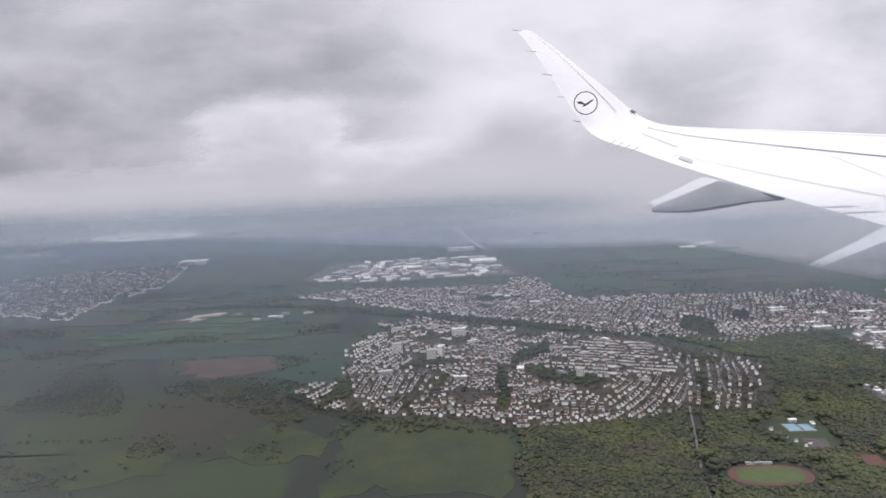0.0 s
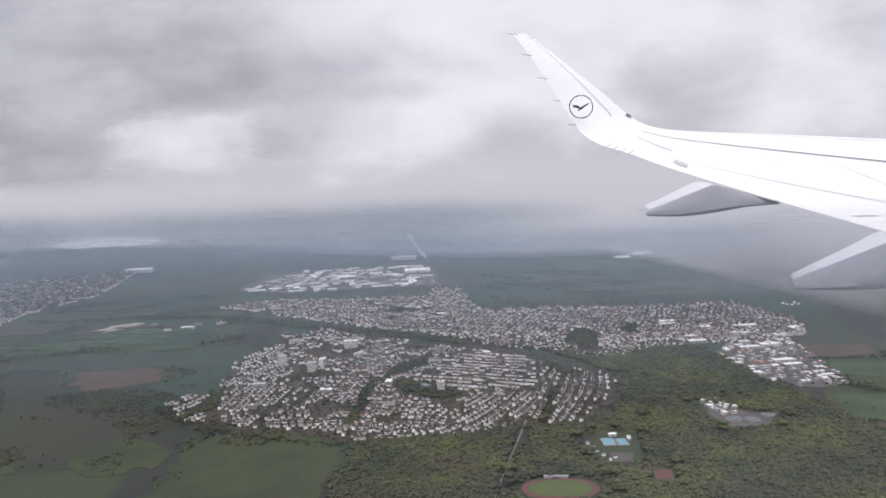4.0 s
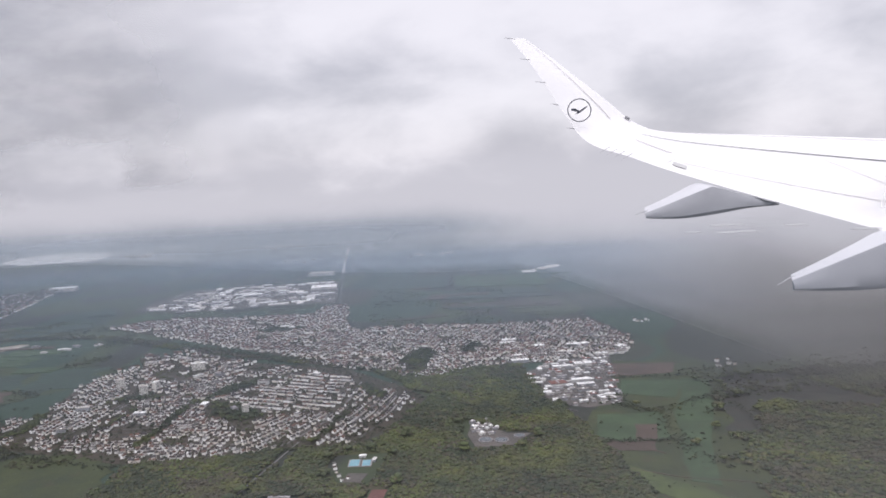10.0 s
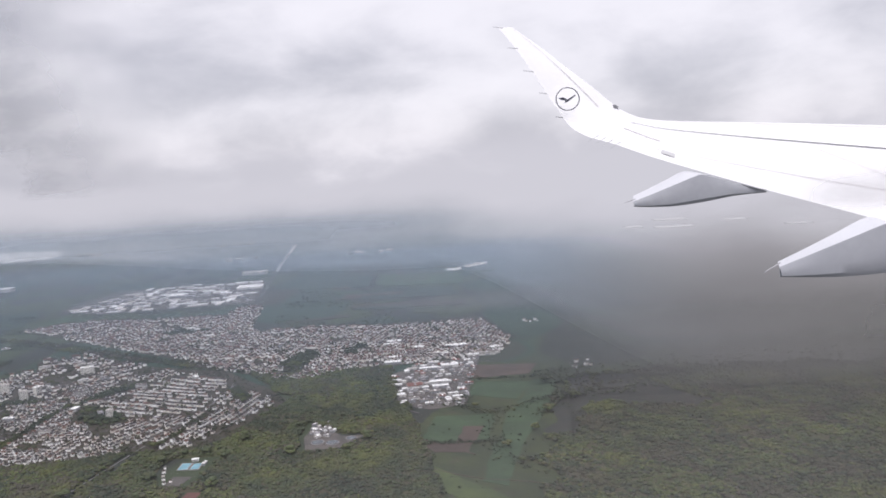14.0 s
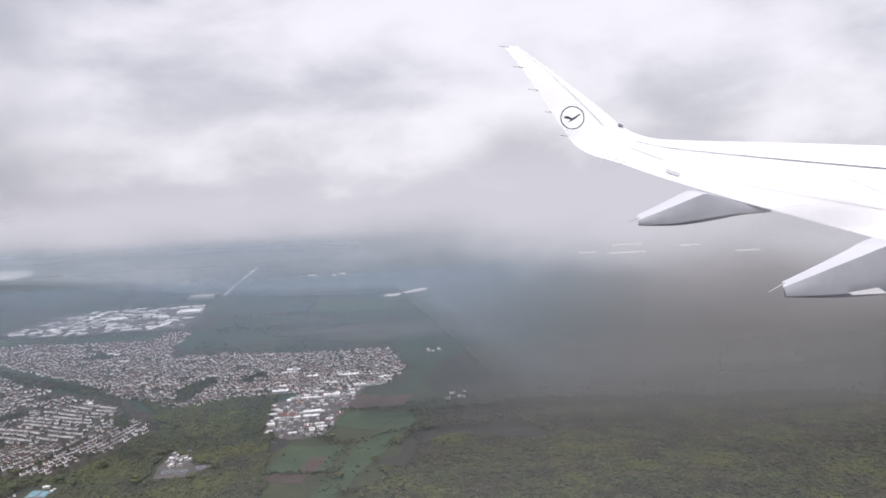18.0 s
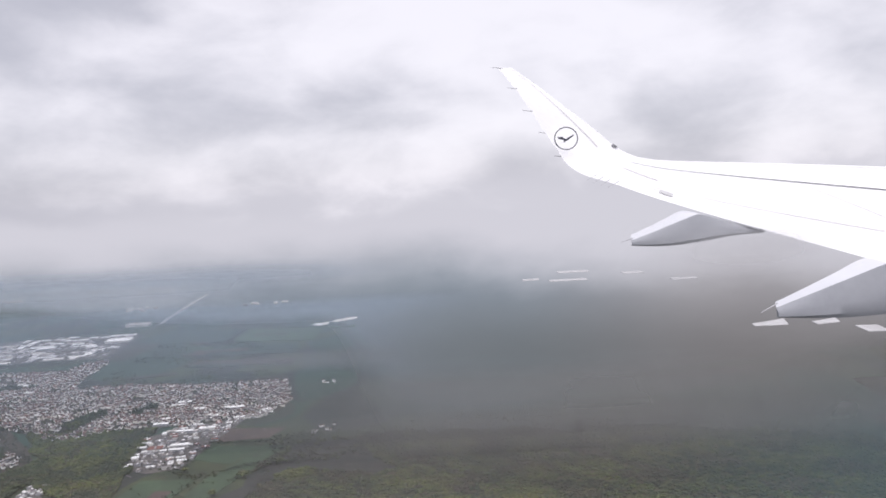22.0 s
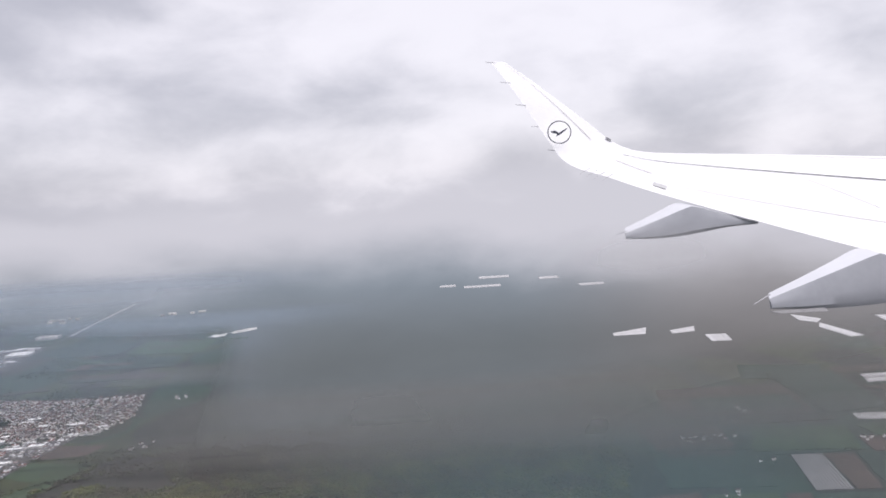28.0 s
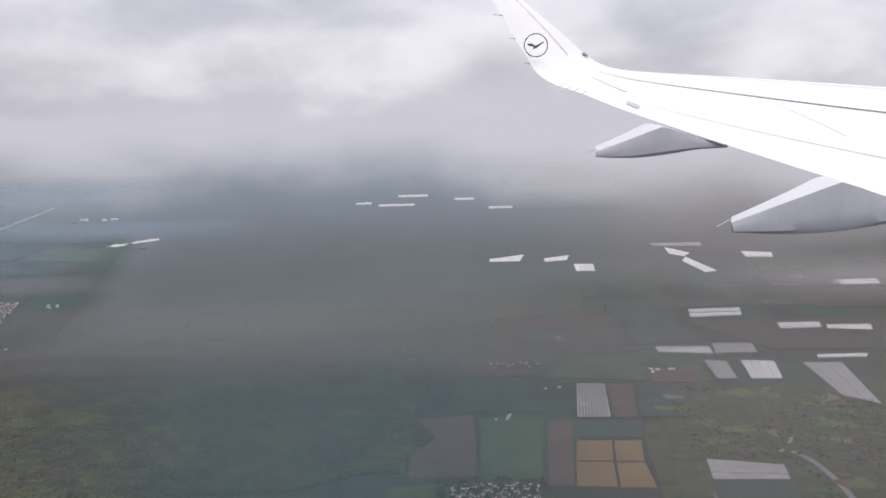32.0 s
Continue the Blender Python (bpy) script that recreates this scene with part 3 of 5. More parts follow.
for k in range(110):
    x, y, w, d, a = plots.uniform(240, 280), plots.uniform(50, 94), plots.uniform(0.6, 2.6), plots.uniform(0.4, 1.5), plots.uniform(-0.4, 0.4)
    quad = [(x + math.cos(a) * i * w - math.sin(a) * j * d, y + math.sin(a) * i * w + math.cos(a) * j * d) for i, j in ((-1, -1), (1, -1), (1, 1), (-1, 1))]
    field(quad, plots.choice((M_BROWN, M_DULL, M_TEAL, M_GREEN, M_OLIVE, M_LIME, M_LIME, M_YARD)), "small allotment plot among bushes", "allotment_plot", z=0.089 + 0.0002 * k, wild=0.8)

field([(240.4, 59.2), (251.6, 58.4), (250.4, 48), (238.2, 47)], M_TEAL, "dark green field beside a pale film field", z=0.12)
# ochre beds in four plots
for quad in ([(223.9, 74.0), (229.4, 73.6), (228.0, 66.4), (222.4, 66.9)], [(229.8, 73.5), (234.1, 73.2), (232.6, 66.0), (228.4, 66.3)], [(222.3, 66.4), (227.9, 65.9), (226.7, 58.2), (221.0, 58.8)], [(228.3, 65.8), (232.6, 65.5), (232.2, 57.6), (227.1, 58.0)]):
    field(quad, M_ORANGE, "ochre plot of bare soil beds", "ochre_field", z=0.085)

# fields under white plastic film
FILMS = (
    ([(250, 120.4), (261.4, 119.3), (260.6, 114.8), (249.5, 116.6)], 0), ([(262.8, 121.6), (271.3, 120.7), (270, 114.6), (261.2, 114.7)], 1),
    ([(257.2, 110.7), (261.5, 109.6), (260, 99.7), (256.2, 100)], 1), ([(264.6, 110), (271.1, 108.6), (268.5, 98.9), (262.6, 99.4)], 0),
    ([(266.7, 149.4), (279.8, 149.6), (279, 146.4), (265.9, 146.2)], 0), ([(265.7, 145.6), (278.8, 145.8), (277.8, 142.9), (264.9, 142.3)], 0),
    ([(283.3, 135.4), (293.3, 135.2), (291.8, 130.8), (282.3, 130.8)], 0), ([(293.8, 132.9), (304, 132.2), (302.2, 127.8), (292.8, 129.8)], 0),
    ([(281.5, 112), (292.1, 111.7), (290.9, 109.6), (280.8, 109.9)], 0), ([(276.3, 107.4), (284.1, 106.7), (279.9, 85), (275.2, 89.4)], 1),
    ([(222.1, 218), (234.4, 224), (231.6, 213.6), (221.6, 214.1)], 0), ([(240.1, 216.6), (249.3, 221), (247.1, 213.2), (239.6, 211.6)], 0),
    ([(248.2, 206.7), (254.4, 205.9), (252.9, 196), (247.2, 196.8)], 0), ([(284.6, 230), (290.1, 219.4), (286.4, 214.1), (282.9, 219.3)], 0),
    ([(286.6, 213), (289.4, 191.4), (285.2, 190.3), (283.6, 207)], 0), ([(307.7, 219.8), (316.9, 216.5), (314.4, 209.3), (305.9, 210.5)], 0),
    ([(281.3, 238), (299.9, 238), (298.4, 231), (282, 233)], 1), ([(242.1, 65.9), (252.8, 63.1), (251.7, 58.6), (240.8, 59.3)], 1),
    
    ([(318, 176), (330, 176), (328, 170), (317, 170)], 0),
    ([(166, 368), (174, 369), (174, 362), (166, 362)], 0), ([(178, 360), (196, 360), (196, 353), (178, 353)], 0), ([(187, 396), (203, 396), (203, 387), (187, 387)], 0), ([(217, 378), (227, 378), (227, 370), (217, 370)], 0), ([(232, 343), (244, 343), (243, 336), (232, 336)], 0),
)
for quad, old in FILMS:
    a, b, c, e = (Vector((*q, 0)) for q in quad)
    ob = thing("film_field", "greying plastic film laid over a field" if old else "white plastic film laid over crop rows", "crop film", "fields under film")
    if (b - a).length > (e - a).length:
        a, b, c, e = b, c, e, a
    n = max(2, min(7, round((b - a).length / 1.5)))
    for k in range(n):
        s0, s1 = (k + 0.01) / n, (k + 0.975) / n
        v, f = prism([tuple(p[:2]) for p in (a.lerp(b, s0), a.lerp(b, s1), e.lerp(c, s1), e.lerp(c, s0))], -0.02, 0.13 + 0.02 * (k % 2))
        part("film_strip", mesh_of("film_strip", v, f, [M_FILM_OLD if old else (M_FILM_FAR if quad[0][1] > 300 else M_FILM)]), ob)
# film in separate rows
(ax, ay), (bx, by), (cx, cy), (ex, ey) = (228.6, 99.4), (234.0, 98.9), (231.5, 82.9), (225.7, 83.3)
field([(ax, ay), (bx, by), (cx, cy), (ex, ey)], M_BROWN, "brown soil between film rows", "row_field", z=0.085)
for i in range(11):
    s0, s1 = i / 11 + 0.006, i / 11 + 0.076
    q = [(ax + (bx - ax) * s0, ay + (by - ay) * s0), (ax + (bx - ax) * s1, ay + (by - ay) * s1), (ex + (cx - ex) * s1, ey + (cy - ey) * s1), (ex + (cx - ex) * s0, ey + (cy - ey) * s0)]
    v, f = prism(q, 0.0, 0.2)
    tagged(new("film_row", mesh_of("film_row", v, f, [M_FILM_OLD])), "white film tunnel over one crop row", "film row", "film rows of one field")

field([(-170, 393), (-172, 420), (-164, 436), (-146, 432), (-126, 424), (-117, 398), (-119, 384), (-132, 380), (-150, 379)], M_WATER, "pale grey lake under distant haze", "lake", z=0.15, wild=3.0)
field([(-110, 432), (-98, 444), (-84, 446), (-94, 434)], M_WATER, "pale grey lake under distant haze", "lake", z=0.15, wild=2.0)
field([(-180, 330), (-160, 338), (-158, 330), (-178, 324)], M_WATER, "pale distant pond", "lake")
field([(-61, 171), (-56, 179), (-48, 182), (-49, 176.5), (-56, 170)], M_BROWN, "bare brown sand pit between fields", "sand_pit", wild=2.6)
field([(-58, 174), (-54.5, 179.6), (-48.4, 181.6), (-48.8, 177.4), (-54, 171.5)], M_SAND, "pale heap of sand in a pit", "sand_heap", z=0.045, wild=2.0)
field([(76.5, 258), (80, 265.5), (84, 268), (84.6, 262.5), (80, 258)], M_GRAVEL, "white gravel pit amid fields", "gravel_pit", z=0.06, wild=1.2)
field([(84.6, 268.5), (90, 276), (94, 277.5), (94, 271.5), (87, 266)], M_GRAVEL, "white gravel pit amid fields", "gravel_pit", z=0.05, wild=1.2)

# ---- roads and railway ----


def road(points, width, m, label, name="road", z=0.05):
    v, f = strip(smooth_line(points) if len(points) > 2 else list(points), width, -0.02, z)
    return tagged(new(name, mesh_of(name, v, f, [m])), label, name.replace("_", " "), kind="structure")


road([(8, 372), (14, 300), (21, 233), (24.7, 194)], 0.75, M_ASPHALT, "straight grey highway running towards the haze", z=0.07)
road([(7.4, 378), (9.6, 350), (13.2, 308), (15.6, 286)], 1.2, M_WET_SHEEN, "stretch of a straight highway coloured pale for its wet shine", z=0.09)
road([(31, 100), (29, 92), (27, 84), (24.5, 73), (22, 50)], 0.24, M_LANE, "grey country road through the woods", z=0.07)
road([(-60, 188), (-33, 186), (-6, 167.5), (15, 153.5), (37, 141), (54, 134), (67, 134)], 1.6, M_BALLAST, "railway line in a brown cutting", "railway", z=0.06)
road([(66.4, 138), (66.8, 124), (68.6, 112), (72, 107)], 0.4, M_ASPHALT, "grey road beside the trading estate", z=0.07)
road([(74, 84), (80, 80), (88, 77), (96, 70)], 0.14, M_BROWN, "narrow brown track by the meadow", z=0.07)
road([(236, 82), (237, 70), (240, 50)], 0.25, M_BROWN, "sandy track between fields", z=0.07)
road([(60, 112), (66, 104), (72, 96), (80, 88)], 0.22, M_BROWN, "brown forest track", z=0.07)
road([(262, 98), (259, 84), (260, 70)], 0.3, M_BROWN, "brown winding track through allotments", z=0.099)

rng = random.Random(4)


def bend(x, y):
    """Streets are never quite straight."""
    return x + 1.3 * math.sin(y / 7.5 + 0.4) + 0.5 * math.sin(x / 3.1), y + 1.1 * math.sin(x / 8.0) + 0.4 * math.sin(y / 2.7)


def house_spots(poly, turn, gap, pitch, setback, skip, label, wide, open_at=0.70, sides=(-1, 1), keep_out=(), cross=0.08, wander=0.05):
    """Bent parallel streets clipped to a quarter, and places for houses on both sides of them."""
    c, s = math.cos(turn), math.sin(turn)
    us = [-s * x + c * y for x, y in poly]
    ws = [c * x + s * y for x, y in poly]
    spots = []
    u = min(us) + 0.3
    while u < max(us) + 1.0:
        run, w = [], min(ws) - 2.0
        while w < max(ws) + 2.0:
            p = bend(c * w - s * u, s * w + c * u)
            if inside(*p, poly) and not any(inside(*p, q) for q in keep_out):
                run.append(p)
            w += 1.6
        if len(run) > 2:
            road(run, 0.30, M_ASPHALT, label, "street", z=0.055)
        for side in sides:
            w = min(ws) - 2.0 + rng.random()
            while w < max(ws) + 2.0:
                uu = u + side * (setback + rng.uniform(-0.03, 0.04))
                x, y = bend(c * w - s * uu, s * w + c * uu)
                park = noise.noise((x * 0.16, y * 0.16, 4.2)) * 0.5 + 0.5
                rim = not all(inside(x + i, y + j, poly) for i, j in ((1.0, 0), (-1.0, 0), (0, 1.0), (0, -1.2)))
                if rng.random() > (0.35 if rim else skip) and inside(x, y, poly) and park < open_at and not any(inside(x, y, q) for q in keep_out):
                    spots.append((x, y, turn + (math.pi if side > 0 else 0) + rng.gauss(0, wander) + (math.pi / 2 if rng.random() < cross else 0), rng.uniform(*wide)))
                w += pitch * rng.uniform(0.9, 1.15) + (rng.uniform(0.8, 2.0) if rng.random() < 0.07 else 0)
        u += gap * rng.uniform(0.92, 1.08)
    return spots


def belt(line, width):
    """The outline of a strip along a line."""
    left = [(x - width / 2, y) for x, y in line]
    return left + [(x + width / 2, y) for x, y in reversed(line)]


# tree belts and greens that no house stands in
GREENS = [
    belt([(7.2, 100.5), (8.2, 109.5), (8.2, 118), (9.6, 124)], 1.7), [(12.6, 122.2), (17.2, 121.0), (23.2, 113.2), (19.8, 110.8), (14.3, 115.0)], [(9.8, 121), (12.4, 124.5), (18.6, 134), (16.6, 136.5), (11.6, 131)],
    belt([(-3.2, 104), (-1.5, 112), (0.2, 121)], 0.9), [(-8, 125), (3, 126.5), (3.4, 128.3), (-5, 128.5)], belt([(33.2, 100.2), (35.0, 106), (36.6, 113)], 1.2), [(36.5, 126.5), (41, 119), (42.6, 121.5), (38, 129)], belt([(-17.5, 106), (-14.2, 112.5), (-15.6, 121)], 2.2),
]
GREEN_B = [[(43.8, 147), (47.2, 154.8), (50.6, 151.4), (49, 140), (42.8, 141)], [(55, 150), (58, 158), (60, 157), (58, 148)], [(5, 181), (12, 186), (20, 183), (12, 178)]]
hamlet_part = [(-22, 114.2), (-20.8, 118.4), (-16.5, 120.4), (-15.2, 111.8), (-12.4, 104.2), (-16.4, 106.3)]
west_part = [(-11, 104.8), (-14, 115.8), (-15.7, 120), (-16.2, 127), (-15.4, 130.5), (-17.5, 138), (-15.5, 146), (-9, 148.5), (-7, 137), (-2.6, 127), (-1.4, 120), (-4, 110), (-6, 101.5)]
middle_part = [(-6, 101.5), (-4, 110), (-1.4, 120), (-2.6, 127), (4, 129), (11, 122), (13, 115), (20, 110), (21.5, 101), (18.4, 94.9), (9.4, 94.4), (5.2, 98.4), (-0.8, 100.4)]
slope_part = [(18.4, 94.9), (21.5, 101), (20, 110), (24, 112.6), (31.5, 113.8), (34.4, 112), (30, 101.2), (28.6, 98.2), (24.4, 95.1)]
east_part = [(30.4, 101.6), (34.6, 112), (37, 130), (42.8, 124), (47, 119.4), (46.3, 114), (43.3, 108), (39.8, 100.3), (37.2, 97.7), (34.9, 98.0)]
terrace_part = [(15.1, 121.7), (18.4, 126.9), (20.5, 135.1), (26.5, 141), (36, 132.5), (34.6, 114.6), (31, 114.2), (27.3, 113.1), (20.4, 116.1)]
grove_part = [(4, 129), (11, 122.4), (15.2, 122.2), (18.2, 127.2), (20.2, 135), (24.5, 141.4), (20, 146), (13, 141), (4, 138)]
back_part = [(-15.5, 147), (-9, 148.5), (-7, 137), (-2.6, 128), (4, 129.4), (4, 138), (12, 142), (19, 147), (13, 151), (2.3, 158), (-2, 164), (-9.2, 166), (-13.5, 162), (-9, 153)]
spots = house_spots(hamlet_part, radians(60), 2.4, 1.05, 0.50, 0.12, "narrow residential street between houses", (0.52, 0.74), 0.9, keep_out=GREENS)
spots += house_spots(west_part, radians(73), 2.35, 1.04, 0.54, 0.10, "narrow residential street between houses", (0.56, 0.78), 0.66, keep_out=GREENS)
spots += house_spots(middle_part, radians(-7), 2.0, 0.98, 0.50, 0.07, "narrow residential street between houses", (0.58, 0.80), 0.70, keep_out=GREENS, cross=0.2)
spots += house_spots(slope_part, radians(58), 2.3, 0.92, 0.52, 0.08, "narrow residential street between houses", (0.58, 0.80), 0.74, keep_out=GREENS)
spots += house_spots(east_part, radians(68), 2.4, 0.94, 0.54, 0.08, "narrow residential street between houses", (0.58, 0.82), 0.70, keep_out=GREENS, cross=0.12)
spots += house_spots(terrace_part, radians(-17), 1.85, 0.74, 0.50, 0.06, "narrow residential street between terraces", (0.66, 0.82), 0.80, (1,), keep_out=GREENS, cross=0.0, wander=0.03)
spots += house_spots(grove_part, radians(36), 2.3, 0.98, 0.54, 0.12, "street between flats and houses", (0.6, 0.85), 0.66, keep_out=GREENS)
spots += house_spots(back_part, radians(20), 2.7, 1.05, 0.66, 0.26, "street between flats and houses", (0.7, 1.0), 0.60, keep_out=GREENS)
b_spots = house_spots(TOWN_B, radians(64), 2.15, 1.15, 0.55, 0.07, "street in the far quarter", (0.66, 0.98), 0.72, keep_out=GREEN_B, cross=0.3, wander=0.12)
c_spots = house_spots(TOWN_C, radians(60), 2.5, 1.3, 0.62, 0.10, "street in the distant town", (0.85, 1.25), 0.70, cross=0.4, wander=0.2)
for line, wide in (([(28.6, 98.6), (30.6, 102), (35, 113.7), (37, 131)], 0.42), ([(18.2, 96.5), (23.4, 103.3), (27, 110.7), (29.4, 115)], 0.36), ([(36.8, 101), (39, 111.5), (42.6, 121)], 0.36), ([(-7, 105), (-4.6, 115.7), (-2.6, 124)], 0.36), ([(31, 143), (32.5, 152), (27, 172), (24.8, 194)], 0.5), ([(34, 142.5), (52, 152), (70, 158), (88, 160)], 0.45), ([(66.6, 131), (62, 150), (60, 176)], 0.45)):
    road(line, wide, M_LANE, "grey main street through the town", "street", z=0.075)

# ---- houses ----
FORMS = [(0.84, 0.56, 0.54, 0.78), (0.76, 0.58, 0.52, 0.78), (1.14, 0.54, 0.54, 0.74), (0.70, 0.62, 0.56, 0.82)]


def house_things(near):
    """Single houses, each with walls, roof, chimney and windows."""
    kits = []
    for w, d, h, top in FORMS:
        v, f = house_wall(w, d, h, top)
        wall = mesh_of("wall", v, f, [M_WALL])
        v, f = gable(w, d, h - 0.02, top)
        roof = mesh_of("roof", v, f, [M_ROOF])
        v, f = box(0.07, 0.07, top - 0.16, top + 0.14, w * 0.22, 0.07)
        chimney = mesh_of("chimney", v, f, [M_ROOFS])
        v, f = prism([(-0.06, -0.006), (0.06, -0.006), (0.06, 0.006), (-0.06, 0.006)], 0, 0.11)
        pane = mesh_of("window", v, f, [M_GLASS])
        kits.append((wall, roof, chimney, pane, w, d, h))
    for x, y, turn, size in near:
        wall, roof, chimney, pane, w, d, h = rng.choice(kits)
        ob = thing("house", "small rendered house with a dark pitched tiled roof", "house", "houses of the near town")
        ob.matrix_world = Matrix.LocRotScale((x, y, 0.03), Euler((0, 0, turn)), (size, size, size))
        part("wall", wall, ob)
        part("roof", roof, ob)
        part("chimney", chimney, ob)
        for k in (-1, 1):
            win = part("window", pane, ob)
            win.location = (k * w * 0.24, -d / 2, h * 0.45)


def house_pile(some, name, label, low=1.0, roofs=None):
    pile = Pile()
    for x, y, turn, size in some:
        w, d, h, top = rng.choice(FORMS)
        pile.add(house_wall(w, d, h * low, top * low), x, y, 0.03, turn, 0, size)
        pile.add(gable(w, d, h * low - 0.02, top * low), x, y, 0.03, turn, 1, size)
    return tagged(new(name, pile.mesh(name, [M_WALLS, roofs or M_ROOFS])), label, "houses", kind="stuff")


spots.sort(key=lambda q: q[1])
house_things(spots[:300])
house_pile(spots[300:], "houses_of_near_town", "many white rendered houses with dark and reddish roofs")
house_pile(b_spots, "houses_of_far_quarter", "dense quarter of white houses with reddish roofs", roofs=M_ROOFS_RED)
house_pile(c_spots, "houses_of_distant_town", "distant hazy town of pale houses", 0.8, M_ROOFS_RED)


def flats(x, y, turn, w, d, h, label):
    """A block of flats with window bands and a lift house on its flat roof."""
    ob = thing("apartment_block", label, "building", "apartment blocks of the near town")
    ob.matrix_world = pose(x, y, 0.03, 0, 0, turn)
    v, f = box(w, d, -0.05, h)
    part("wall", mesh_of("wall", v, f, [M_BLOCK]), ob)
    v, f = box(w + 0.08, d + 0.08, h, h + 0.07)
    part("roof", mesh_of("roof", v, f, [M_FLAT]), ob)
    v, f = box(w * 0.3, d * 0.4, h + 0.07, h + 0.24)
    part("lift_house", mesh_of("lift_house", v, f, [M_BLOCK]), ob)
    n, floors = max(3, int(w / 0.28)), max(2, int(h / 0.22))
    for k in range(floors):
        z = (k + 0.35) * h / floors
        for i in range(n):
            xx = -w / 2 + (i + 0.5) * w / n
            v, f = box(w / n * 0.55, 0.02, z, z + 0.11, xx, -d / 2)
            part("window", mesh_of("window", v, f, [M_GLASS]), ob)
    return ob


flats(19.8, 115.2, 10, 1.00, 0.85, 1.40, "tall pale block of flats among small houses")
flats(-7.8, 134.5, 20, 1.52, 0.94, 1.89, "tall pale slab of flats at the town's edge")
flats(-2.0, 130, 15, 1.36, 0.94, 1.61, "tall pale slab of flats at the town's edge")
flats(-0.4, 132, 70, 1.28, 0.85, 1.75, "tall pale slab of flats at the town's edge")
flats(3.0, 146.3, 12, 2.56, 0.85, 1.47, "wide white block of flats near the railway")
flats(-8.5, 152, -5, 2.40, 0.77, 0.80, "low white row of flats near the railway")
flats(-2.0, 154, -10, 2.56, 0.77, 0.80, "low white row of flats near the railway")
flats(5.2, 139, 40, 1.92, 0.68, 0.80, "low white row of flats among trees")

# ---- halls ----


def hall(x, y, turn, w, d, h, label, roof=None, group=""):
    """A flat-roofed hall with a parapet, roof lights and a gate."""
    ob = thing("warehouse", label, "building", group)
    ob.matrix_world = pose(x, y, 0.03, 0, 0, turn)
    v, f = box(w, d, -0.05, h)
    part("wall", mesh_of("wall", v, f, [M_HALL]), ob)
    v, f = box(w + 0.1, d + 0.1, h, h + 0.06)
    part("roof", mesh_of("roof", v, f, [roof or M_FLAT]), ob)
    for k in range(max(1, int(w / 2.2))):
        v, f = box(0.28, d * 0.7, h + 0.06, h + 0.13, -w / 2 + (k + 0.5) * w / max(1, int(w / 2.2)))
        part("roof_light", mesh_of("roof_light", v, f, [M_FLAT]), ob)
    v, f = box(min(0.8, w * 0.3), 0.03, 0.0, h * 0.55, 0, -d / 2)
    part("gate", mesh_of("gate", v, f, [M_METAL]), ob)
    return ob


for row in range(15):
    y = 218.5 + row * 3.1
    x = -37 + row * 0.9
    while x < 27:
        w = rng.uniform(1.2, 6.0)
        mid_x = x + w / 2
        highway = 21.0 + (233 - y) * 0.1
        if inside(mid_x, y, DEPOTS) and rng.random() > 0.12 and highway - mid_x > w / 2 + 1.4 and not (mid_x > 5 and 244 < y < 256):
            hall(mid_x, y + rng.uniform(-0.6, 0.6), rng.choice((2, 2, 2, 92)) + rng.uniform(-4, 6), w, rng.uniform(1.2, 2.4), rng.uniform(0.22, 0.40), "long pale flat-roofed warehouse in a depot park", rng.choice((M_FLAT, M_FLAT, M_FLAT_MIX)), "warehouses of the depot park")
        x += w + rng.uniform(0.5, 2.4)
hall(13.5, 250, 4, 8, 6, 0.6, "very large white flat-roofed warehouse by the highway", group="warehouses of the depot park")
hall(8, 283, 2, 9, 4, 0.9, "distant pale flat-roofed warehouse by the highway")
for row in range(23):
    y = 109.0 + row * 1.45
    x = 66 + rng.random()
    while x < 89:
        w = rng.uniform(0.6, 1.9)
        if inside(x + w / 2, y, TRADE) and rng.random() > 0.22:
            red = rng.random() < 0.12
            hall(x + w / 2, y + rng.uniform(-0.3, 0.3), rng.choice((8, 8, 8, 98)) + rng.uniform(-5, 5), w, rng.uniform(0.5, 0.9), rng.uniform(0.2, 0.36), "red-roofed workshop hall in a trading estate" if red else "pale flat-roofed workshop hall in a trading estate", M_REDROOF if red else M_FLAT_MIX, "halls of the trading estate")
        x += w + rng.uniform(0.35, 1.2)
for x, y, turn, w, d, red in ((71.1, 121.8, 8, 2.7, 2.0, 1), (66.4, 138.8, 4, 3.2, 1.2, 0), (75.3, 123.2, 4, 3.3, 1.1, 0), (75.6, 120.4, 5, 2.8, 1.0, 0), (77.5, 134.1, 5, 3.2, 1.5, 0), (73.4, 132.6, 5, 3.4, 0.9, 0), (79.2, 149.6, -3, 4.4, 0.9, 0), (87.2, 146.0, 20, 2.0, 1.6, 0), (66.6, 142.6, 4, 2.6, 1.0, 0)):
    hall(x, y, turn, w, d, 0.5, "broad red-roofed workshop hall in a trading estate" if red else "long white flat-roofed hall in a trading estate", M_REDROOF if red else M_WHITE_ROOF, "halls of the trading estate")
for k in range(26):
    x, y = rng.uniform(64, 87), rng.uniform(141, 160)
    hall(x, y, rng.uniform(-8, 14), rng.uniform(1.6, 3.6), rng.uniform(1.0, 1.5), rng.uniform(0.35, 0.6), "pale flat-roofed workshop hall among houses", M_FLAT_MIX, "halls of the trading estate")
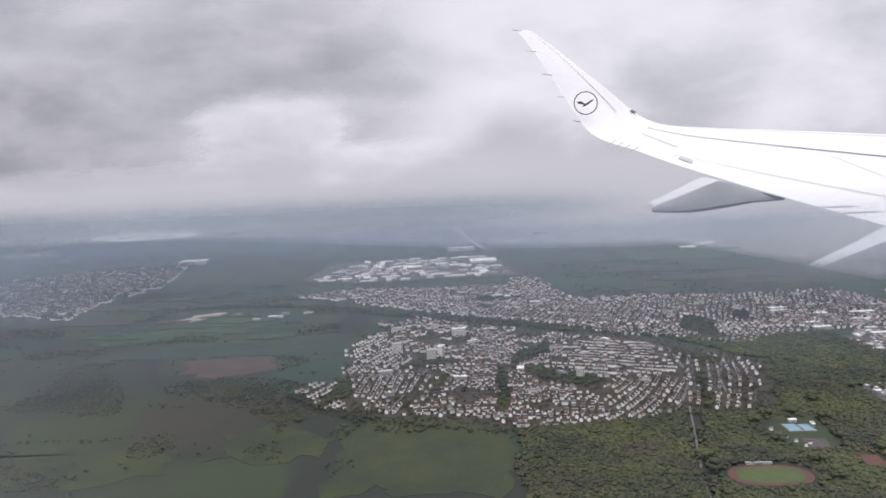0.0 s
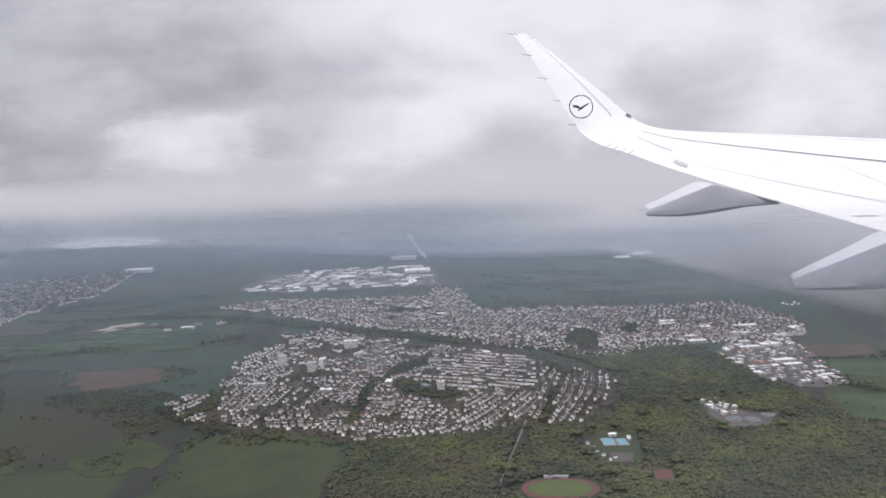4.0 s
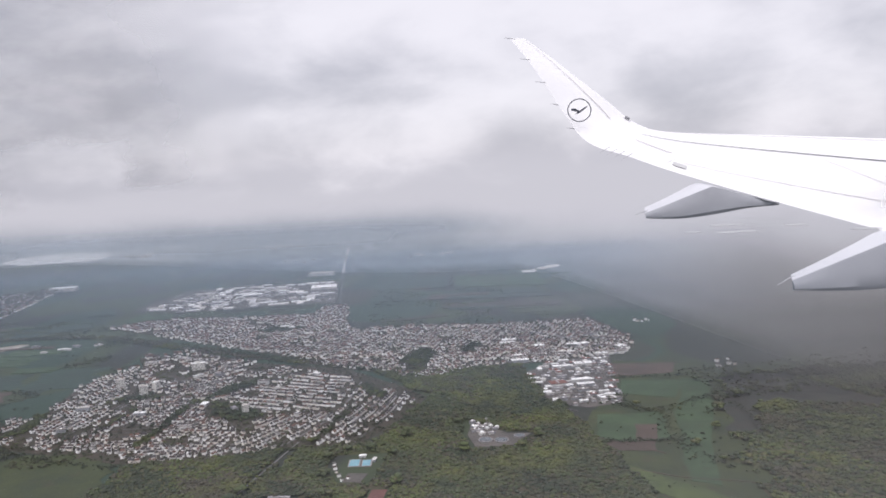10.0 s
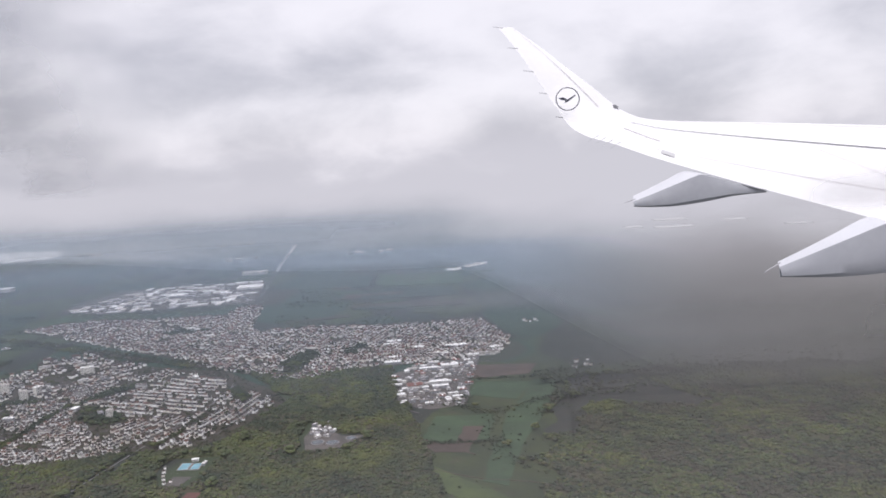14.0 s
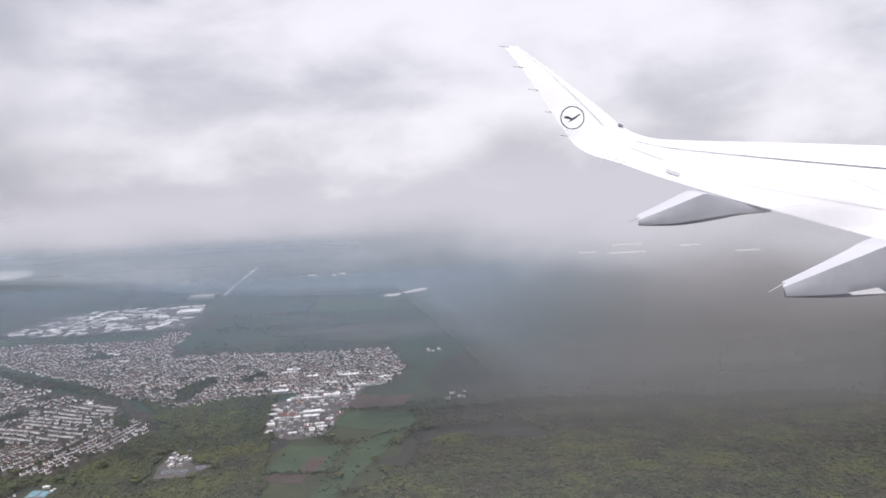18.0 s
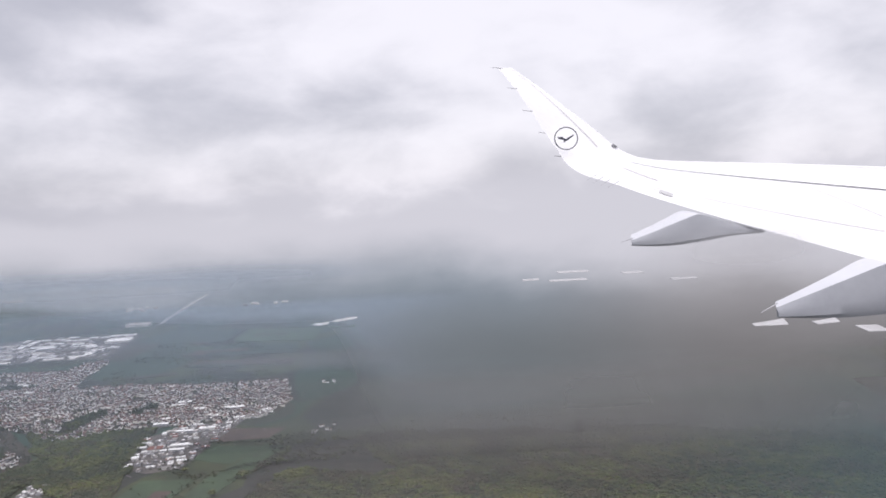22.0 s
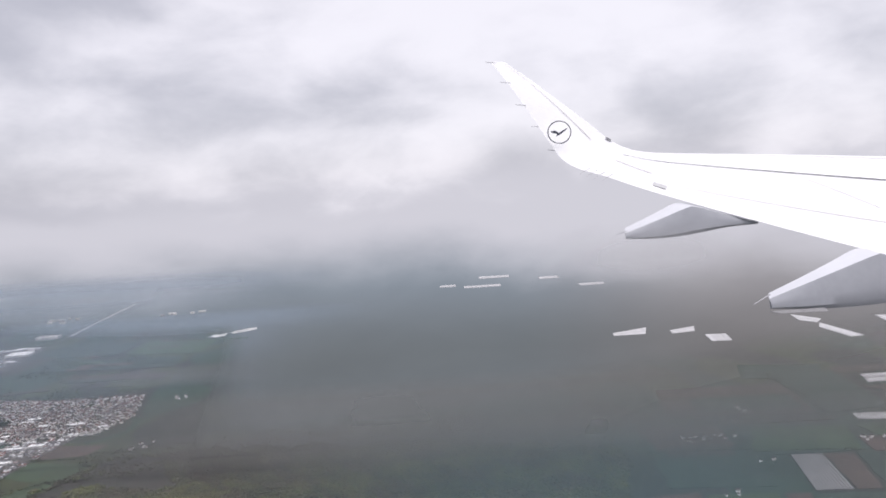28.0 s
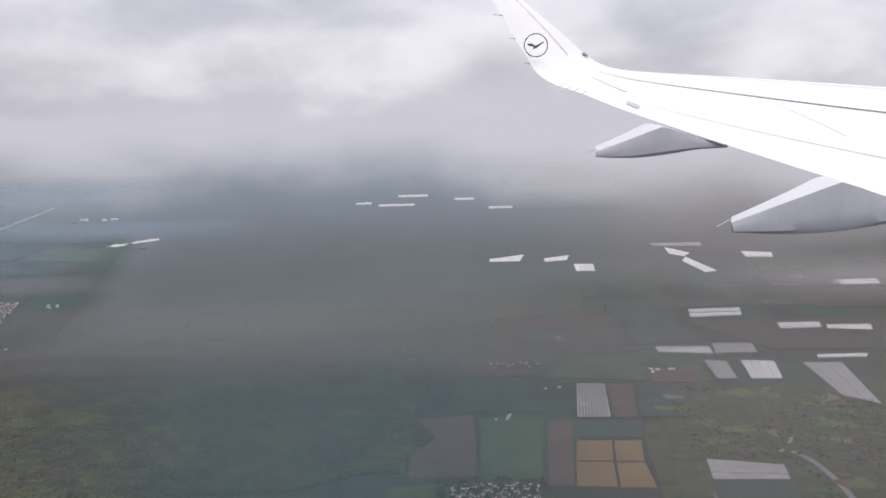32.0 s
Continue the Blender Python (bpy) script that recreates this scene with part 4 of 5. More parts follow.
for poly, n, what in ((TOWN_A, 13, "flat-roofed school or hall among small houses"), (TOWN_B, 24, "larger flat-roofed building in the far quarter")):
    k = 0
    while k < n:
        x, y = rng.uniform(-36, 86), rng.uniform(95, 208)
        if y > 108 and all(inside(x + i, y + j, poly) for i in (-3, 3) for j in (-3, 3)):
            hall(x, y, rng.uniform(0, 180), rng.uniform(1.0, 2.2), rng.uniform(0.6, 1.0), rng.uniform(0.45, 0.8), what, M_FLAT_MIX, "larger buildings among the houses")
            k += 1
for k in range(5):
    hall(-103 + k * 2.6, 388 + rng.uniform(-1, 1), 0, 1.7, 3.0, 1.1, "distant white shed by a lake", None, "white sheds by the lake")
for k in range(6):
    hall(-42 + (k % 3) * 5 + rng.uniform(-3, 3), 176 - (k // 3) * 5 + rng.uniform(-2, 2), rng.uniform(-20, 20), rng.uniform(0.8, 2.2), 0.8, 0.35, "pale farm shed between fields", M_FLAT_MIX, "farm sheds between fields")
hall(-84, 277, 5, 9, 4, 1.2, "white warehouse at the edge of a distant town")

# ---- pool, track, court, waterworks ----
for cx_, cy_, w, d in ((39.9, 90.4, 1.25, 2.2), (41.5, 90.2, 1.05, 2.0)):
    ob = thing("swimming_pool", "open-air swimming pool with bright blue water", "pool", "pools of the lido")
    ob.location = (cx_, cy_, 0.03)
    v, f = box(w + 0.35, d + 0.35, -0.05, 0.05)
    part("surround", mesh_of("surround", v, f, [M_PALE_ROAD]), ob)
    v, f = box(w, d, 0.02, 0.065)
    part("water", mesh_of("water", v, f, [M_POOL]), ob)
hall(40.8, 92.4, 5, 0.9, 0.4, 0.3, "white lido building beside blue pools")
hall(42.5, 90.9, 80, 0.9, 0.35, 0.3, "white lido building beside blue pools")
house_pile([(37.6, 88.6, 0.3, 0.6), (37.9, 87.4, 0.2, 0.45), (38.4, 86.0, 0.5, 0.5), (39.6, 85.2, 0.1, 0.45), (38.9, 84.6, 1.2, 0.5), (37.3, 90.0, 0.4, 0.5)], "lido_sheds", "small pale buildings beside the lido")
field([(39.4, 87.0), (42.0, 86.6), (41.2, 83.6), (39.0, 84.2)], M_YARD, "grey car park by the lido", "car_park")


def oval(cx_, cy_, a, b, turn, n=40):
    c, s = math.cos(turn), math.sin(turn)
    out = []
    for i in range(n):
        t = 2 * math.pi * i / n
        x, y = a * (abs(math.cos(t)) ** 0.6) * math.copysign(1, math.cos(t)), b * math.sin(t)
        out.append((cx_ + c * x - s * y, cy_ + s * x + c * y))
    return out


track = thing("sports_ground", "grass pitch inside a red running track", "sports ground")
v, f = prism(oval(32, 77.3, 4.1, 2.6, -0.08), -0.02, 0.05)
part("running_track", mesh_of("running_track", v, f, [M_TARTAN]), track)
v, f = prism(oval(32, 77.3, 3.4, 2.05, -0.08), 0.0, 0.07)
part("pitch", mesh_of("pitch", v, f, [M_PITCH]), track)
hall(32.0, 80.3, -5, 2.6, 0.22, 0.16, "low white grandstand beside a running track")
field([(42.9, 81.4), (44.8, 81.2), (44.4, 78.4), (42.5, 78.6)], M_TARTAN, "red tennis court in a forest clearing", "tennis_court")
field([(56, 106), (60.6, 99), (64, 98.6), (61, 94), (56, 93.6), (55, 99)], M_YARD, "paved ground of a sewage works", "works_ground")
for cx_, cy_, r in ((57.4, 96.4, 1.0), (59.6, 96.0, 1.0), (62.2, 97.4, 0.8)):
    ob = thing("settling_tank", "round concrete settling tank with dark water", "tank", "settling tanks")
    ob.location = (cx_, cy_, 0)
    ring = [(r * math.cos(2 * math.pi * i / 24), r * math.sin(2 * math.pi * i / 24)) for i in range(24)]
    v, f = prism(ring, -0.05, 0.2)
    part("rim", mesh_of("rim", v, f, [M_PALE_ROAD]), ob)
    v, f = prism([(x * 0.86, y * 0.86) for x, y in ring], 0.1, 0.215)
    part("water", mesh_of("water", v, f, [M_GLASS]), ob)
for k in range(24):
    hall(56 + rng.uniform(-0.5, 3.4), 98.5 + rng.uniform(0, 6.5), rng.uniform(-30, 40), rng.uniform(0.4, 1.0), rng.uniform(0.3, 0.6), rng.uniform(0.18, 0.32), "small white building of a sewage works", M_FLAT_MIX, "buildings of the sewage works")

# far villages in the haze
for cx_, cy_, n in ((-66, 420, 9), (-30, 400, 12), (-8, 330, 6), (52, 330, 5)):
    for k in range(n):
        hall(cx_ + rng.gauss(0, 6), cy_ + rng.gauss(0, 5), rng.uniform(-20, 20), rng.uniform(1.2, 3.2), rng.uniform(0.9, 1.6), rng.uniform(0.4, 0.8), "pale building of a far village under haze", M_FLAT, "buildings of far villages")
# hamlets and the village under the fields
hamlet = [(rng.uniform(203, 215.5), rng.uniform(53, 60.3), rng.uniform(0, 3), rng.uniform(0.34, 0.56)) for _ in range(200)]
house_pile(hamlet, "village_houses", "huddle of white and red-roofed village houses", roofs=M_VILLAGE)
for x0, y0, n in ((216, 112, 9), (222, 111.5, 6), (230, 128, 5), (248, 106, 8), (213, 84, 4), (224, 98, 2), (308, 180, 8), (318, 172, 6), (102, 130, 6), (98, 170, 5)):
    house_pile([(x0 + rng.gauss(0, 1.5), y0 + rng.gauss(0, 1.0), rng.uniform(0, 3), rng.uniform(0.45, 0.8)) for _ in range(n)], "farmstead", "small group of pale farm buildings amid fields")

# ---- woods ----
ICO = bmesh.new()
bmesh.ops.create_icosphere(ICO, subdivisions=1, radius=1.0)
ICO_V = np.array([v.co[:] for v in ICO.verts])
ICO_F = np.array([[v.index for v in f.verts] for f in ICO.faces])
ICO.free()
nrng = np.random.default_rng(7)


def crowns(places, name, label, mats, clumps=3, size=(0.22, 0.42), kind="stuff", category="trees", tall=1.25):
    """Tree crowns, each of some uneven clumps of leaves, in one mesh."""
    k = len(places) * clumps
    base = np.repeat(np.asarray(places, dtype=float), clumps, axis=0)
    r = np.repeat(nrng.uniform(*size, len(places)), clumps)
    off = nrng.normal(0, 0.42, (k, 3)) * r[:, None]
    centre = np.c_[base[:, 0] + off[:, 0], base[:, 1] + off[:, 1], r * tall + np.abs(off[:, 2]) * 0.7]
    radius = r * nrng.uniform(0.5, 0.95, k)
    v = ICO_V[None] * (radius[:, None] * nrng.uniform(0.70, 1.26, (k, len(ICO_V))))[:, :, None] * (1, 1, 0.48) + centre[:, None]
    f = ICO_F[None] + (np.arange(k) * len(ICO_V))[:, None, None]
    me = bpy.data.meshes.new(name)
    v, f = v.reshape(-1, 3), f.reshape(-1, 3)
    me.vertices.add(len(v))
    me.vertices.foreach_set("co", v.ravel().astype(np.float32))
    me.loops.add(f.size)
    me.loops.foreach_set("vertex_index", f.ravel().astype(np.int32))
    me.polygons.add(len(f))
    me.polygons.foreach_set("loop_start", np.arange(0, f.size, 3, dtype=np.int32))
    x, y = base[:, 0], base[:, 1]
    stand = 0.5 + 0.24 * np.sin(0.42 * x + 0.23 * y + 1.0) + 0.24 * np.sin(0.19 * x - 0.37 * y) + 0.16 * np.sin(0.9 * x + 0.8 * y) + nrng.normal(0, 0.16, k)
    kinds = np.clip(np.floor(stand * len(mats)), 0, len(mats) - 1)
    me.polygons.foreach_set("material_index", np.repeat(kinds, len(ICO_F)).astype(np.int32))
    me.polygons.foreach_set("use_smooth", np.ones(len(f), dtype=bool))
    for m in mats:
        me.materials.append(m)
    me.update(calc_edges=True)
    return tagged(new(name, me), label, category, kind=kind)


def scatter(poly, per, keep_out=(), clear=0.0):
    """Random places in a polygon; clear: share of open glades by noise."""
    xs, ys = [p[0] for p in poly], [p[1] for p in poly]
    n = int((max(xs) - min(xs)) * (max(ys) - min(ys)) * per)
    out = []
    for _ in range(n):
        x, y = rng.uniform(min(xs), max(xs)), rng.uniform(min(ys), max(ys))
        if inside(x, y, poly) and not any(inside(x, y, q) for q in keep_out):
            if clear <= 0 or noise.noise((x * 0.09, y * 0.09, 1.7)) * 0.5 + 0.5 > clear:
                out.append((x, y))
    return out


GLADES = [
    [(37, 93.8), (44.5, 94), (43.5, 88), (42.5, 83), (38.4, 83.5), (36, 89)], oval(32, 77.3, 4.8, 3.4, 0), [(42.2, 82), (45.4, 81.8), (44.9, 77.8), (42, 78)],
    [(54.5, 106.5), (60.6, 100), (65, 98.8), (61, 93), (55, 93), (54, 99)], [(30.5, 100.5), (31.5, 100.5), (27.5, 84), (24.9, 72), (24.1, 72), (26.6, 84)],
]
def wood_floor(poly, glades=(), cell=0.75):
    """Low undergrowth between the trunks: one bumpy sheet that comes down to the ground at its edges."""
    xs, ys = [p[0] for p in poly], [p[1] for p in poly]
    nx, ny = int((max(xs) - min(xs)) / cell) + 1, int((max(ys) - min(ys)) / cell) + 1
    held = {}
    for i in range(nx):
        for j in range(ny):
            x, y = min(xs) + (i + 0.5) * cell, min(ys) + (j + 0.5) * cell
            if inside(x, y, poly) and not any(inside(x, y, q) for q in glades):
                held[i, j] = True
    index, v, f = {}, [], []
    for i, j in held:
        ids = []
        for a_, b_ in ((i, j), (i + 1, j), (i + 1, j + 1), (i, j + 1)):
            if (a_, b_) not in index:
                deep = all((a_ - p, b_ - q) in held for p in (0, 1) for q in (0, 1))
                x, y = min(xs) + a_ * cell, min(ys) + b_ * cell
                index[a_, b_] = len(v)
                v.append((x, y, 0.23 + 0.10 * noise.noise((x * 0.9, y * 0.9, 0.3)) if deep else 0.0))
            ids.append(index[a_, b_])
        f.append(tuple(ids))
    ob = new("forest_undergrowth", mesh_of("forest_undergrowth", v, f, [M_FLOOR]))
    return tagged(ob, "dense low undergrowth of a spring wood", "undergrowth", kind="stuff")


wood_mid = [(46, 109), (49.5, 119), (44.5, 127.5), (38, 139), (47, 135.5), (55, 136), (66, 137.5), (68.5, 116), (71, 106), (73, 92), (76, 76), (72, 62), (24.5, 64), (25.5, 73), (28.2, 84), (31.6, 97), (40.5, 97.5)]
wood_mid = ragged(wood_mid, 1.6, 6, 0.22)
wood_floor(wood_mid, GLADES)
crowns(scatter(wood_mid, 9.0, GLADES), "mixed_wood", "spring wood of green and brown crowns behind the town", [M_LEAF, M_LEAF, M_LEAF, M_LEAF_BARE, M_LEAF_DARK], clumps=2, size=(0.22, 0.40), tall=0.62)
crowns(scatter([(57, 109), (59, 121), (63, 130), (66, 126), (66.8, 118), (68, 110), (64, 106)], 5.0), "dark_grove", "dark dense grove inside the spring wood", [M_LEAF_DARK], clumps=3, size=(0.24, 0.44), tall=0.8)
wood_front = [(8.5, 93), (28.5, 96.8), (29.5, 90), (26, 78), (24, 66), (8, 68), (7, 78)]
wood_front = ragged(wood_front, 1.2, 6, 0.22)
wood_floor(wood_front, GLADES)
crowns(scatter(wood_front, 10.0, GLADES), "brown_wood", "brownish leafless wood below the near houses", [M_LEAF_BARE, M_LEAF, M_LEAF_DARK], clumps=2, size=(0.20, 0.38), tall=0.62)
wood_edge = [(-30, 100), (-13, 102), (8, 93.5), (7, 89), (-14, 97), (-30, 96)]
crowns(scatter(wood_edge, 1.0, [], 0.45), "hedge_trees", "loose hedge trees below the near houses", [M_LEAF_DARK, M_LEAF_DARK, M_LEAF_BARE], size=(0.16, 0.32), tall=0.8)
wood_right = [(94, 112), (100, 122), (130, 124), (170, 118), (200, 108), (196, 62), (150, 58), (96, 58), (86, 72), (87.5, 80), (92.5, 95)]
wood_right = ragged(wood_right, 5.0, 6, 0.22)
CLEARINGS = [ragged([(90.5, 95), (94.5, 108), (98.5, 121), (109, 122), (117.5, 105), (115.5, 102.5), (106, 105.5), (99, 107.5), (94.4, 94)], 1.6, 8)]
for clearing in CLEARINGS:
    field(clearing, M_FELLED, "dark wet clearing in the broad wood", "clearing", z=0.045)
wood_floor(wood_right, CLEARINGS)
crowns(scatter(wood_right, 5.2, CLEARINGS, 0.16), "broad_wood", "wide yellowish green wood under mist", [M_LEAF, M_LEAF, M_LEAF_DARK, M_LEAF_BARE], clumps=2, size=(0.24, 0.46), tall=0.55)
crowns([(x, y + rng.random() ** 2 * 16) for x, y in scatter([(94, 112), (130, 120), (172, 114), (200, 104), (200, 100), (172, 110), (130, 116), (94, 108)], 3.0)], "wood_fringe", "loose trees at the misty edge of the broad wood", [M_LEAF_DARK, M_LEAF, M_LEAF_BARE], clumps=2, size=(0.22, 0.42), tall=0.5)
crowns(scatter([(-60, 190), (-34, 188), (-5, 170), (15, 156), (38, 143), (54, 136), (66, 137), (66, 133), (54, 132.5), (36, 139), (14, 151.5), (-7, 165), (-34, 183.5), (-60, 186)], 2.2), "railway_trees", "dark tree belt along the railway", [M_LEAF_DARK, M_LEAF_BARE], size=(0.18, 0.36), tall=0.8)
crowns(scatter(TOWN_A, 1.2), "garden_trees", "garden trees between the near houses", [M_LEAF_DARK, M_LEAF_DARK, M_LEAF_BARE], size=(0.12, 0.26), tall=0.9)
for green in GREENS:
    crowns(scatter(green, 4.5), "street_trees", "dark belt of trees between streets of houses", [M_LEAF_DARK, M_LEAF_DARK, M_LEAF], size=(0.18, 0.34), tall=0.8)
for green in GREEN_B:
    crowns(scatter(green, 3.0), "park_trees", "dark trees of a park in the far quarter", [M_LEAF_DARK], size=(0.2, 0.4), tall=0.8)
crowns([(x + rng.gauss(0, 0.7), y - 0.4 + rng.gauss(0, 0.6)) for x, y in smooth_line([(-22, 113), (-12, 102.4), (9, 93.6), (28, 97), (40, 97.6)], 40) for _ in range(3)], "garden_trees", "loose trees along the last gardens", [M_LEAF_DARK, M_LEAF_DARK, M_LEAF_BARE], size=(0.10, 0.24), tall=0.8)
crowns(scatter(TOWN_C, 0.25), "garden_trees", "garden trees of the distant town", [M_LEAF_DARK], size=(0.3, 0.6))
crowns(scatter(TOWN_B, 0.6), "garden_trees", "garden trees of the far quarter", [M_LEAF_DARK], size=(0.16, 0.34))
MEADOWS = [(-130, 70), (-16, 70), (-23, 114), (-18, 137), (-10, 150), (-15, 162), (-38, 222), (-130, 200)]
OPEN = [[(-46, 139), (-29, 138), (-26, 124), (-42, 123)], [(-62, 150), (-18, 155), (-17, 138), (-30, 136), (-62, 138)], [(-62, 184), (-46, 184), (-46, 168), (-62, 168)]]
crowns(scatter(MEADOWS, 2.6, OPEN, 0.63), "meadow_scrub", "low groves and scrub between meadows", [M_LEAF_DARK, M_LEAF_BARE], clumps=2, size=(0.10, 0.24), tall=0.35)
crowns(scatter(MEADOWS, 0.05, OPEN, 0.45), "meadow_trees", "scattered hedge trees over meadows", [M_LEAF_DARK, M_LEAF], size=(0.14, 0.28))
BARE = [[(-66, 135), (-55, 138), (-38, 124), (-37, 108), (-46, 102), (-62, 112)], [(-33, 116), (-24, 121.5), (-14, 112), (-16, 101.5), (-20, 97.5), (-29, 104)]]
for poly in BARE:
    crowns(scatter(poly, 3.2, OPEN, 0.50), "bare_grove", "dark leafless grove between meadows", [M_LEAF_BARE, M_LEAF_DARK], clumps=3, size=(0.10, 0.22), tall=0.12)
crowns(scatter([(31, 236), (88, 232), (86, 177), (44, 178), (33, 184)], 0.6, [], 0.56), "orchard_trees", "low hedges and copses behind the town", [M_LEAF_DARK, M_LEAF], size=(0.16, 0.34), tall=0.2)
crowns(scatter([(243, 96), (274, 95), (283, 84), (276, 60), (256, 50), (254, 64), (241, 67)], 1.1, [[(274, 108), (286, 107), (281, 84), (274, 88)]], 0.42), "allotment_bushes", "bushes and small trees of allotments", [M_LEAF, M_LEAF, M_LEAF_DARK], size=(0.14, 0.36), tall=0.25)
crowns(scatter([(74, 120), (100, 130), (104, 112), (98, 92), (84, 74), (72, 78), (74, 100)], 0.22, [], 0.54), "pasture_trees", "scattered pasture trees and hedges", [M_LEAF, M_LEAF_DARK], size=(0.12, 0.28), tall=0.7)
crowns(scatter([(201, 62), (217, 62), (216, 52), (200, 52)], 1.0), "village_trees", "small trees between village houses", [M_LEAF_DARK], size=(0.2, 0.35))

# hedgerows along field edges
HEDGES = [
    [(-62, 139), (-47, 138), (-31, 137.5), (-24, 134)], [(-47, 150), (-30, 152), (-17, 155)], [(-44, 128), (-34, 123.5), (-26, 126), (-20, 124)], [(-66, 152), (-52, 156), (-38, 158)],
    [(-75, 166), (-58, 170), (-40, 168.5), (-28, 164)], [(-40, 195), (-60, 188), (-76, 190)], [(-60, 118), (-44, 112), (-32, 108), (-22, 105)], [(-70, 100), (-50, 97), (-34, 97.5)], [(-13, 98), (-12.5, 88), (-12, 78)],
    [(31, 238), (54, 236), (84, 231)], [(33, 216), (56, 213), (82, 211)], [(55, 262), (55, 238)], [(52, 199), (70, 197.5), (84, 195)], [(81, 124.5), (92, 124), (101, 128)], [(80, 115), (79, 109), (84, 105.5), (91, 110.5)],
    [(72.5, 94), (78, 93), (84, 92.5)], [(84, 105), (82.5, 93), (86, 82)], [(93, 112), (97, 97), (89, 80)], [(205, 105), (222, 103.5), (240, 100)], [(246, 156), (247, 140), (245, 122)], [(198, 122), (220, 120), (245, 117)], [(237, 82), (246, 81.5)], [(276, 116), (290, 115), (312, 114)],
]
for line in HEDGES:
    at = []
    for x, y in smooth_line(line, 14):
        for _ in range(3 if x < 0 else 5):
            if x > 0 or noise.noise((x * 0.3, y * 0.3, 8.0)) > -0.05:
                at.append((x + rng.gauss(0, 0.8), y + rng.gauss(0, 0.35)))
    crowns(at, "hedge", "dark hedgerow of bushes along a field edge", [M_LEAF_DARK], clumps=2, size=(0.10, 0.24), category="hedge", tall=0.8)

# single trees at the lido and the meadow's edge
kit = []
for k in range(5):
    v = [(0.05 * math.cos(a), 0.05 * math.sin(a), 0.0) for a in (0, 2.1, 4.2)] + [(0.02 * math.cos(a), 0.02 * math.sin(a), 0.75) for a in (0, 2.1, 4.2)]
    trunk = mesh_of("trunk", v, [(0, 1, 4, 3), (1, 2, 5, 4), (2, 0, 3, 5), (3, 4, 5)], [M_BARK])
    blob = crowns([(0, 0)], "crown", "", [M_LEAF], clumps=12, size=(0.42, 0.6))
    me = blob.data
    bpy.data.objects.remove(blob)
    kit.append((trunk, me))
singles = [(44.6, 92.5), (36.2, 92), (36.4, 86), (43.6, 86.2), (38.6, 94.6), (41.8, 94.8), (45.8, 82), (27, 82), (26.8, 78.5), (37.5, 79.5), (37.8, 75.2), (53.8, 104), (64.8, 96.2), (62, 92.6), (54.2, 92), (33, 98.6), (46.2, 99), (84.6, 90), (89, 96), (92, 104), (86, 84), (81, 108), (94, 120), (97, 110)]
for x, y in singles:
    trunk, me = rng.choice(kit)
    ob = thing("tree", "broad spring tree with light green leaves", "tree", "single trees by the lido and meadows")
    ob.matrix_world = Matrix.LocRotScale((x, y, 0.0), Euler((0, 0, rng.uniform(0, 6))), [rng.uniform(0.9, 1.4)] * 3)
    part("trunk", trunk, ob)
    part("crown", me, ob)

# ---- low haze: thin tinted sheets of mist stand in for hazy air over the land ----
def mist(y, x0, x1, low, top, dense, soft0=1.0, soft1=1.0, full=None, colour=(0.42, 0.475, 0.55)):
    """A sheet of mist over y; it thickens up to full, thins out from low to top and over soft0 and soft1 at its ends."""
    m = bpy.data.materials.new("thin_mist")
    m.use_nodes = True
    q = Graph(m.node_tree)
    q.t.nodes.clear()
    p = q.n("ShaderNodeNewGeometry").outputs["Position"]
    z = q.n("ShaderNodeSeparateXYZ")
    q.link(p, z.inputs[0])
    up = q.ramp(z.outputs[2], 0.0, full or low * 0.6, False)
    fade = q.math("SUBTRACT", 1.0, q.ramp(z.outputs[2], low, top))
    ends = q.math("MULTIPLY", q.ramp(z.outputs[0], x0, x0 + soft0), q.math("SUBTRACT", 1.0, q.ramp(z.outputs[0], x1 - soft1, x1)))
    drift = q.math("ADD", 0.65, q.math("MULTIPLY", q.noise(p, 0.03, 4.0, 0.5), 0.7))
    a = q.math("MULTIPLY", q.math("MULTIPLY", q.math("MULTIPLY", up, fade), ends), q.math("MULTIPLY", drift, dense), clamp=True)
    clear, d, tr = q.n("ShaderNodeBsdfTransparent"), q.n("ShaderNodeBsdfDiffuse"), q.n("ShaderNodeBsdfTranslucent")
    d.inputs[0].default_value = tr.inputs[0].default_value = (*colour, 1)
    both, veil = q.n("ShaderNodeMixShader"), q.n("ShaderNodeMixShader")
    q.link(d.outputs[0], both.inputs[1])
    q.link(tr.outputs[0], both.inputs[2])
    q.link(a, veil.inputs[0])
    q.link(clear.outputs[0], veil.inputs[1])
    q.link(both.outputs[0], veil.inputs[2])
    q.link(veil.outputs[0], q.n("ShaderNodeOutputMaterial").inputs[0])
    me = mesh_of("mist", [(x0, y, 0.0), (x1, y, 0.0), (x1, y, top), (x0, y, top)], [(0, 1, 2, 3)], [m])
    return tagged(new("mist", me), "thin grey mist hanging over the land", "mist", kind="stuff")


# bluish sheets, denser farther out: distance haze put into their tint
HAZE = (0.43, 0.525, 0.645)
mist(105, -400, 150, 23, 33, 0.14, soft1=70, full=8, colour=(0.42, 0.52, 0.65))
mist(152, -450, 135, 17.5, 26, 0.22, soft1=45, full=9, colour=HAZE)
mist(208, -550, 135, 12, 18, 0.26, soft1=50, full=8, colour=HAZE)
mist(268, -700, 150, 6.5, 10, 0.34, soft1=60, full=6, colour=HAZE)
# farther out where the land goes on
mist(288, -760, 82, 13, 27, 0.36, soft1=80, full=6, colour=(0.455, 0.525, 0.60))
